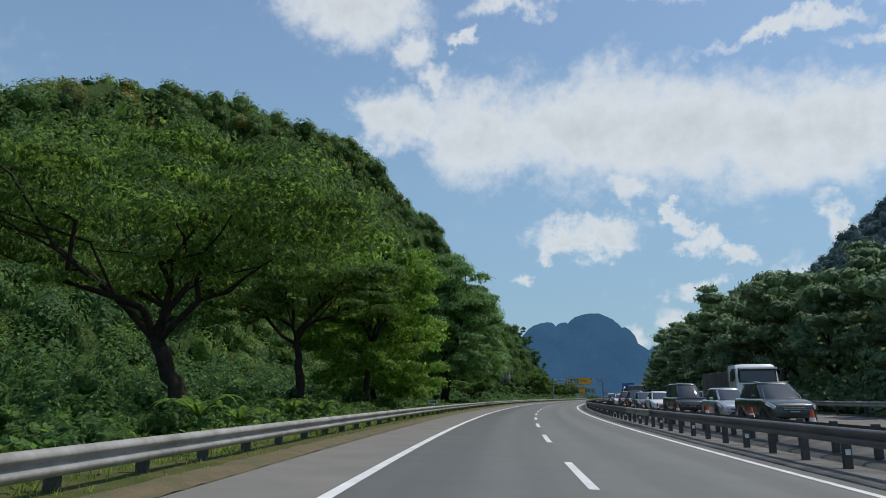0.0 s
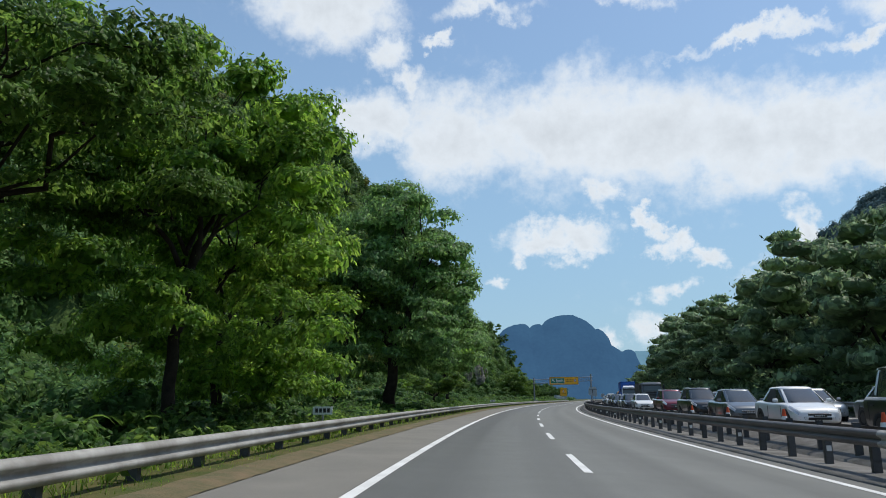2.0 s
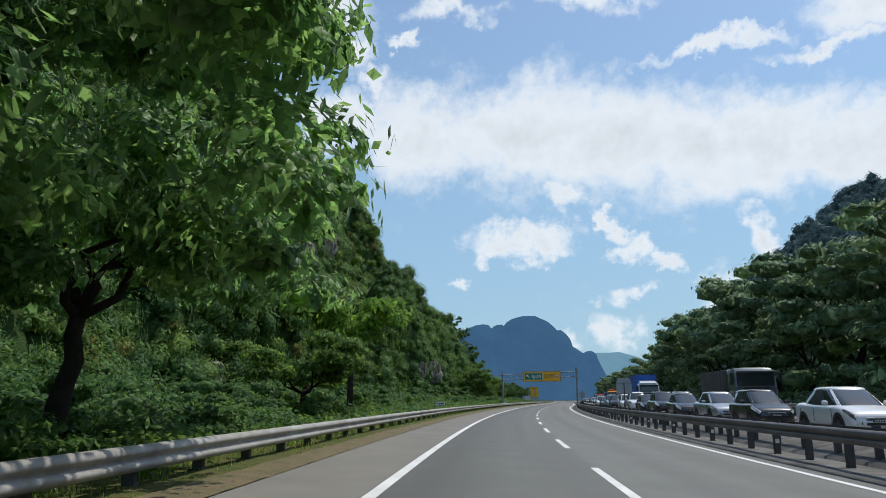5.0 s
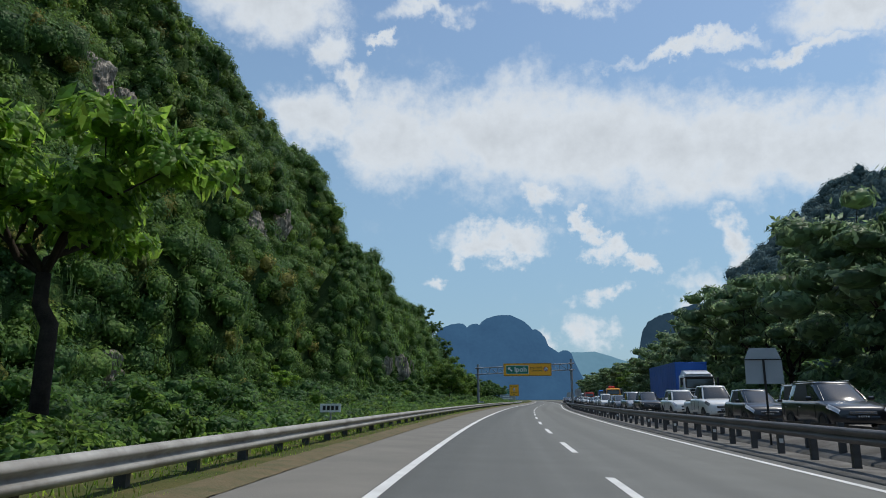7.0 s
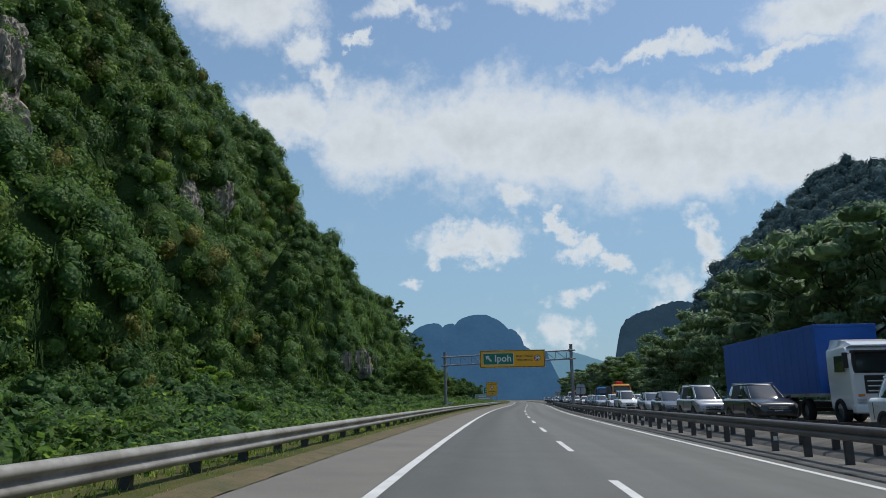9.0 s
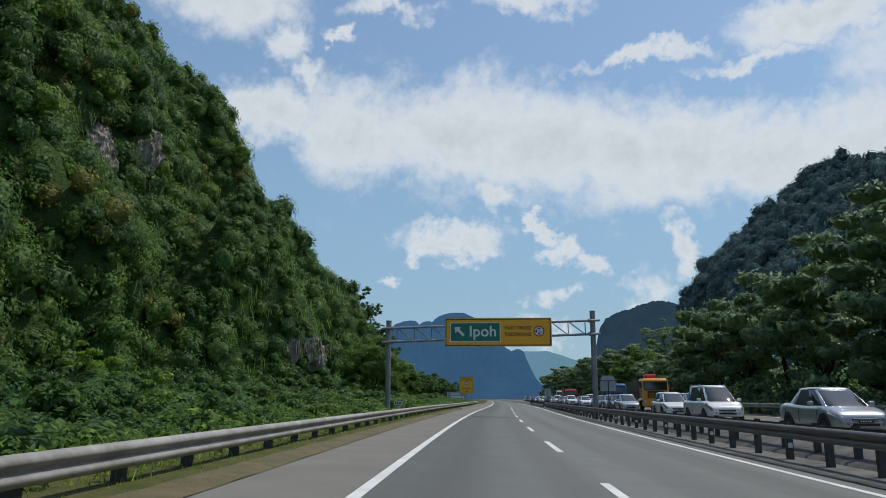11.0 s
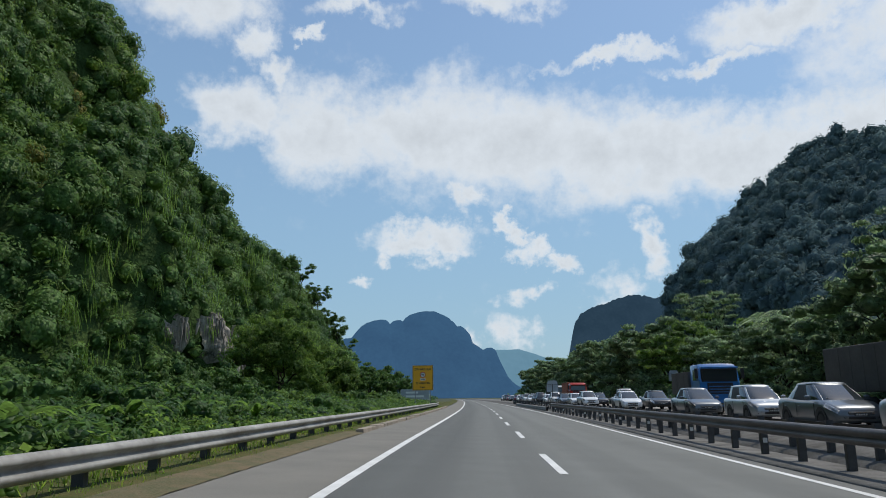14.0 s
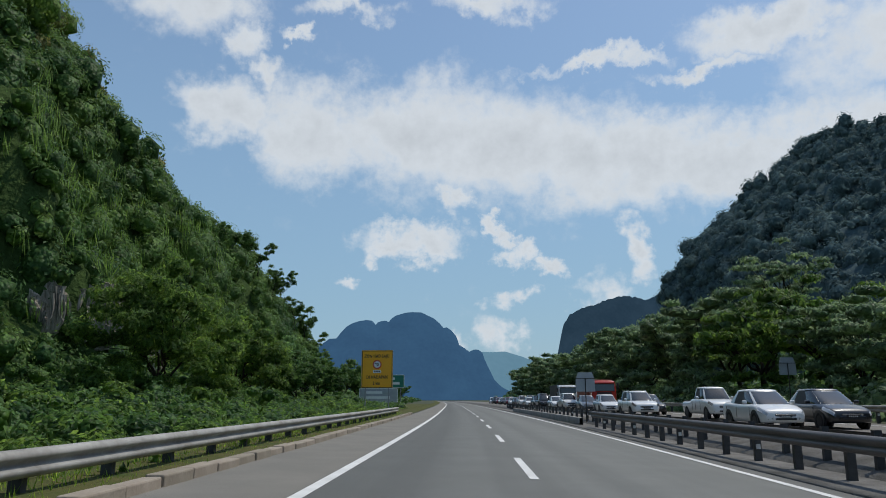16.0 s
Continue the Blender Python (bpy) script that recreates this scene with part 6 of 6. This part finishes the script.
def cab(t, W, H, z0, paint, L=2.1, visor=None, spoiler=False):
    """Flat-fronted lorry cab with its nose at -y."""
    bm = bmesh.new()
    loft(bm, [ring(y, a, b, w, 0.12, 0.98) for y, a, b, w in ((0.0, z0 + 0.1, H - 1.05, W * 0.95), (0.08, z0, H - 0.95, W), (0.25, z0, H - 0.30, W * 0.99), (0.55, z0, H, W * 0.96), (L - 0.05, z0, H, W * 0.96), (L, z0, H - 0.05, W * 0.95))])
    c = part("cab", bm, paint, t, crease=0.6)
    zw0, zw1 = H - 1.02, H - 0.32
    bm = bmesh.new()
    box(bm, -W * 0.88, W * 0.88, 0.0, 0.2, zw0 - 0.05, zw1 + 0.05, 0.04, Matrix.Translation((0, -0.02, 0)) @ Matrix.Shear("XZ", 4, (0, 0)))
    part("screen_frame", bm, TRIM, c)
    bm = bmesh.new()
    panel(bm, ((-W * 0.88, -0.02, zw0), (W * 0.88, -0.02, zw0), (W * 0.84, 0.06, zw1), (-W * 0.84, 0.06, zw1)), 0.06, 0.012, 0.05)
    part("windscreen", bm, WINDOW, c, "tinted windscreen")
    for sg in (-1, 1):
        bm = bmesh.new()
        q = [(sg * W, 0.42, zw0), (sg * W, 1.35, zw0), (sg * W * 0.97, 1.35, zw1), (sg * W * 0.97, 0.55, zw1)]
        panel(bm, q if sg > 0 else q[::-1], 0.01)
        part("side_window", bm, WINDOW, c)
        bm = bmesh.new()
        box(bm, sg * (W + 0.16) - 0.09, sg * (W + 0.16) + 0.09, -0.08, 0.05, zw0 + 0.15, zw0 + 0.75, 0.03)
        tube(bm, (sg * W * 0.95, 0.1, zw1), (sg * (W + 0.16), -0.02, zw0 + 0.7), 0.02, seg=6)
        part("mirror", bm, TRIM, c)
        bm = bmesh.new()
        box(bm, sg * W * 0.76 - 0.17, sg * W * 0.76 + 0.17, -0.06, 0.05, z0 + 0.25, z0 + 0.47, 0.04)
        part("headlight", bm, LAMP, c)
        bm = bmesh.new()
        box(bm, sg * W * 0.76 - 0.12, sg * W * 0.76 + 0.12, -0.05, 0.05, z0 + 0.52, z0 + 0.60, 0.02)
        part("indicator", bm, AMBER, c)
    bm = bmesh.new()
    box(bm, -W * 0.62, W * 0.62, -0.05, 0.06, z0 + 0.62, H - 1.14, 0.03)
    g = part("grille", bm, TRIM, c, "black slatted grille")
    for k in range(3):
        bm = bmesh.new()
        zz = z0 + 0.70 + (H - 1.9 - z0) * k / 3.0
        box(bm, -W * 0.56, W * 0.56, -0.07, -0.05, zz, zz + 0.05, 0.01)
        part("slat", bm, paint, g)
    bm = bmesh.new()
    box(bm, -W * 1.0, W * 1.0, -0.12, 0.25, z0 - 0.12, z0 + 0.22, 0.06)
    part("bumper", bm, paint, c)
    bm = bmesh.new()
    box(bm, -0.26, 0.26, -0.14, -0.122, z0 - 0.02, z0 + 0.10, 0.006)
    part("number_plate", bm, PLATE, c)
    if visor:
        bm = bmesh.new()
        box(bm, -W * 0.9, W * 0.9, -0.18, 0.2, zw1 + 0.02, zw1 + 0.14, 0.03)
        part("sun_visor", bm, visor, c)
    if spoiler:
        bm = bmesh.new()
        loft(bm, [[(x * W * 0.85, y, z) for x, z in ((1, H - 0.02), (0.88, h), (-0.88, h), (-1, H - 0.02))] for y, h in ((0.35, H + 0.04), (0.8, H + 0.20), (1.4, H + 0.32), (L, H + 0.36))])
        part("roof_deflector", bm, paint, c)
    return c


def chassis(t, W, y0, y1, axles, r=0.5):
    bm = bmesh.new()
    for sg in (-1, 1):
        box(bm, sg * 0.42 - 0.05, sg * 0.42 + 0.05, y0, y1, 0.62, 0.86, 0.01)
    for y in axles:
        box(bm, -W * 0.8, W * 0.8, y - 0.06, y + 0.06, 0.44, 0.58)
    part("chassis", bm, TRIM, t)
    add_wheels(t, [(sg * (W - 0.16), y) for y in axles for sg in (-1, 1)], r, 0.30)


def curtain_truck():
    t = thing("lorry", Matrix.Identity(4), "white tractor unit hauling a long blue curtain-sided trailer", "lorry")
    cab(t, 1.22, 3.0, 0.55, P_WHITE, 2.1, TRIM, True)
    chassis(t, 1.22, 0.6, 15.0, (1.3, 4.6, 11.6, 12.9, 14.2))
    bm = bmesh.new()
    box(bm, -1.27, 1.27, 2.7, 15.4, 1.15, 4.05, 0.03)
    b = part("trailer", bm, TARP_BLUE, t, "blue tarpaulin sides")
    for k in range(16):
        for sg in (-1, 1):
            bm = bmesh.new()
            box(bm, sg * 1.272 - 0.006, sg * 1.272 + 0.008, 3.0 + 0.8 * k, 3.05 + 0.8 * k, 1.2, 4.0)
            part("strap", bm, TARP_BLUE, b)
    for z in (1.12, 4.0):
        bm = bmesh.new()
        box(bm, -1.285, 1.285, 2.68, 15.42, z - 0.06, z + 0.08, 0.01)
        part("rail", bm, GALV if z < 2 else TARP_BLUE, b)
    return t


def tipper_truck(paint, label, load, beacon=None, body=None, end=8.5):
    t = thing("lorry", Matrix.Identity(4), label, "lorry")
    c = cab(t, 1.20, 2.95, 0.55, paint, 2.0, paint)
    chassis(t, 1.22, 0.6, end - 0.1, (1.3, end - 2.7, end - 1.4))
    bm = bmesh.new()
    box(bm, -1.22, 1.22, 2.25, end, 1.15, load, 0.03)
    b = part("load_body", bm, body or TIPPER, t, "dusty steel load body")
    for k in range(int((end - 2.4) / 0.82)):
        for sg in (-1, 1):
            bm = bmesh.new()
            box(bm, sg * 1.22 - 0.01, sg * 1.22 + 0.06, 2.4 + 0.82 * k, 2.5 + 0.82 * k, 1.2, load - 0.03, 0.01)
            part("rib", bm, body or TIPPER, b)
    if beacon:
        bm = bmesh.new()
        box(bm, -0.75, 0.35, 1.0, 1.9, 2.93, 3.33, 0.15)
        part("roof_load", bm, beacon, t, "red bundle on the cab roof")
    return t


def place(ob, s, u):
    """Turned to face the oncoming way, its nose at s."""
    ob.matrix_basis = frame_at(s, u)
    return ob


def queue():
    near, far = 12.6, 16.2
    master = {}

    def lane(s, u):
        # the inner lane draws away from the median further on
        return u + (float(np.interp(s, (200, 265), (0.0, 1.4))) if u == near else 0.0)

    looks = {"mini": ("suv", P_GREEN, "dark green compact car with round headlights"), "silver_hatch": ("hatch", P_SILVER, "silver hatchback with a dark windscreen"), "grey_sedan": ("sedan", P_GREY, "grey saloon car in the queue"), "black_van": ("van", P_BLACK, "black passenger van with tinted windows"),
             "white_sedan": ("sedan", P_WHITE, "white saloon car with chrome grille"), "red_suv": ("suv", P_RED, "dark red sport utility car with chrome grille"), "black_hatch": ("hatch", P_BLACK, "black hatchback in the traffic queue"), "white_suv": ("suv", P_WHITE, "white sport utility car with roof rails"),
             "silver_mpv": ("mpv", P_SILVER, "silver people carrier with roof rails"), "white_pickup": ("pickup", P_WHITE, "white double-cab pickup with open bed"), "black_suv": ("suv", P_BLACK, "glossy black sport utility car"), "silver_sedan": ("sedan", P_SILVER, "silver saloon car in the queue"),
             "white_hatch": ("hatch", P_WHITE, "white hatchback in the traffic queue"), "black_sedan": ("sedan", P_BLACK, "black saloon car in the queue"), "grey_suv": ("suv", P_GREY, "dark grey sport utility car with roof rails"), "white_mpv": ("mpv", P_WHITE, "white people carrier with roof rails"), "red_hatch": ("hatch", P_RED, "dark red hatchback in the queue")}
    spots = [("mini", 28, near), ("silver_hatch", 35, near), ("black_van", 44.8, near), ("grey_sedan", 54.5, far), ("white_sedan", 55, near), ("silver_sedan", 63, far), ("grey_sedan", 62, near),
             ("black_suv", 70, near), ("red_suv", 79, near), ("silver_sedan", 80, far), ("grey_suv", 91, far), ("white_sedan", 96, near), ("black_hatch", 104, near), ("silver_sedan", 111, near),
             ("black_sedan", 119, near), ("black_suv", 127, near), ("silver_mpv", 138, far), ("black_hatch", 135.5, near), ("white_pickup", 141.5, near), ("white_suv", 149.8, near), ("black_suv", 163.5, near), ("silver_mpv", 173, near), ("grey_sedan", 180, near), ("silver_sedan", 187.5, near),
             ("white_mpv", 199.6, near), ("white_hatch", 209.5, near), ("silver_hatch", 217.5, far), ("silver_sedan", 228.5, near), ("grey_sedan", 236, near), ("silver_hatch", 243, near), ("grey_sedan", 251.3, near), ("black_sedan", 271, far), ("white_sedan", 271.5, near), ("white_pickup", 284, far), ("white_suv", 291, near), ("black_sedan", 297, far), ("white_hatch", 303.5, near), ("grey_sedan", 312, near)]
    rng = np.random.RandomState(21)
    kinds = list(looks)
    for u in (near, far):
        s = 322 if u == near else 352
        while s < 470:
            spots.append((kinds[rng.randint(len(kinds))], s, u))
            s += rng.uniform(7.5, 11)
    for k, s, u in spots:
        if k not in looks:
            continue
        if k not in master:
            master[k] = place(build_car(*looks[k]), s, lane(s, u))
        else:
            copy_thing(master[k], frame_at(s, lane(s, u) + rng.uniform(-0.25, 0.25), 0, rng.uniform(-1, 1)))
    place(curtain_truck(), 162.0, far)
    place(tipper_truck(P_YELLOW, "yellow tipper lorry with a red bundle on its roof", 2.75, SIGN_RED), 232.5, far)
    place(tipper_truck(P_BLUE, "blue lorry with a dusty load body", 2.55, None, None, 6.2), 257.0, far)
    place(tipper_truck(P_TRED, "red lorry hauling a rust-coloured container", 3.1, None, RED_BODY), 315.5, far)
    place(tipper_truck(P_WHITE, "white lorry with a closed body", 3.0), 338, far)
    place(tipper_truck(P_WHITE, "white lorry with a tall slatted load body", 2.6), 44.0, far)
    place(tipper_truck(P_GREY, "dark lorry with a covered load", 2.9), 118.0, far)


queue()

CONE_ORANGE = mat("cone_orange", (0.75, 0.10, 0.025), 0.6, var=0.25, scale=3.0)


def cone():
    c = thing("traffic_cone", Matrix.Identity(4), "orange traffic cone with a white band beside the queue", "traffic cone", "cones along the median")
    bm = bmesh.new()
    box(bm, -0.2, 0.2, -0.2, 0.2, 0.0, 0.04, 0.01)
    part("foot", bm, CONE_ORANGE, c)
    bm = bmesh.new()
    tube(bm, (0, 0, 0.04), (0, 0, 0.75), 0.15, 0.035, 18)
    part("body", bm, CONE_ORANGE, c)
    bm = bmesh.new()
    tube(bm, (0, 0, 0.34), (0, 0, 0.52), 0.107, 0.080, 18)
    part("band", bm, SIGN_WHITE, c)
    return c


first = cone()
first.matrix_basis = frame_at(22.0, 10.9)
for s in (27.5, 34, 40.5, 47, 53.5, 60, 66.5):
    copy_thing(first, frame_at(s, 10.9))
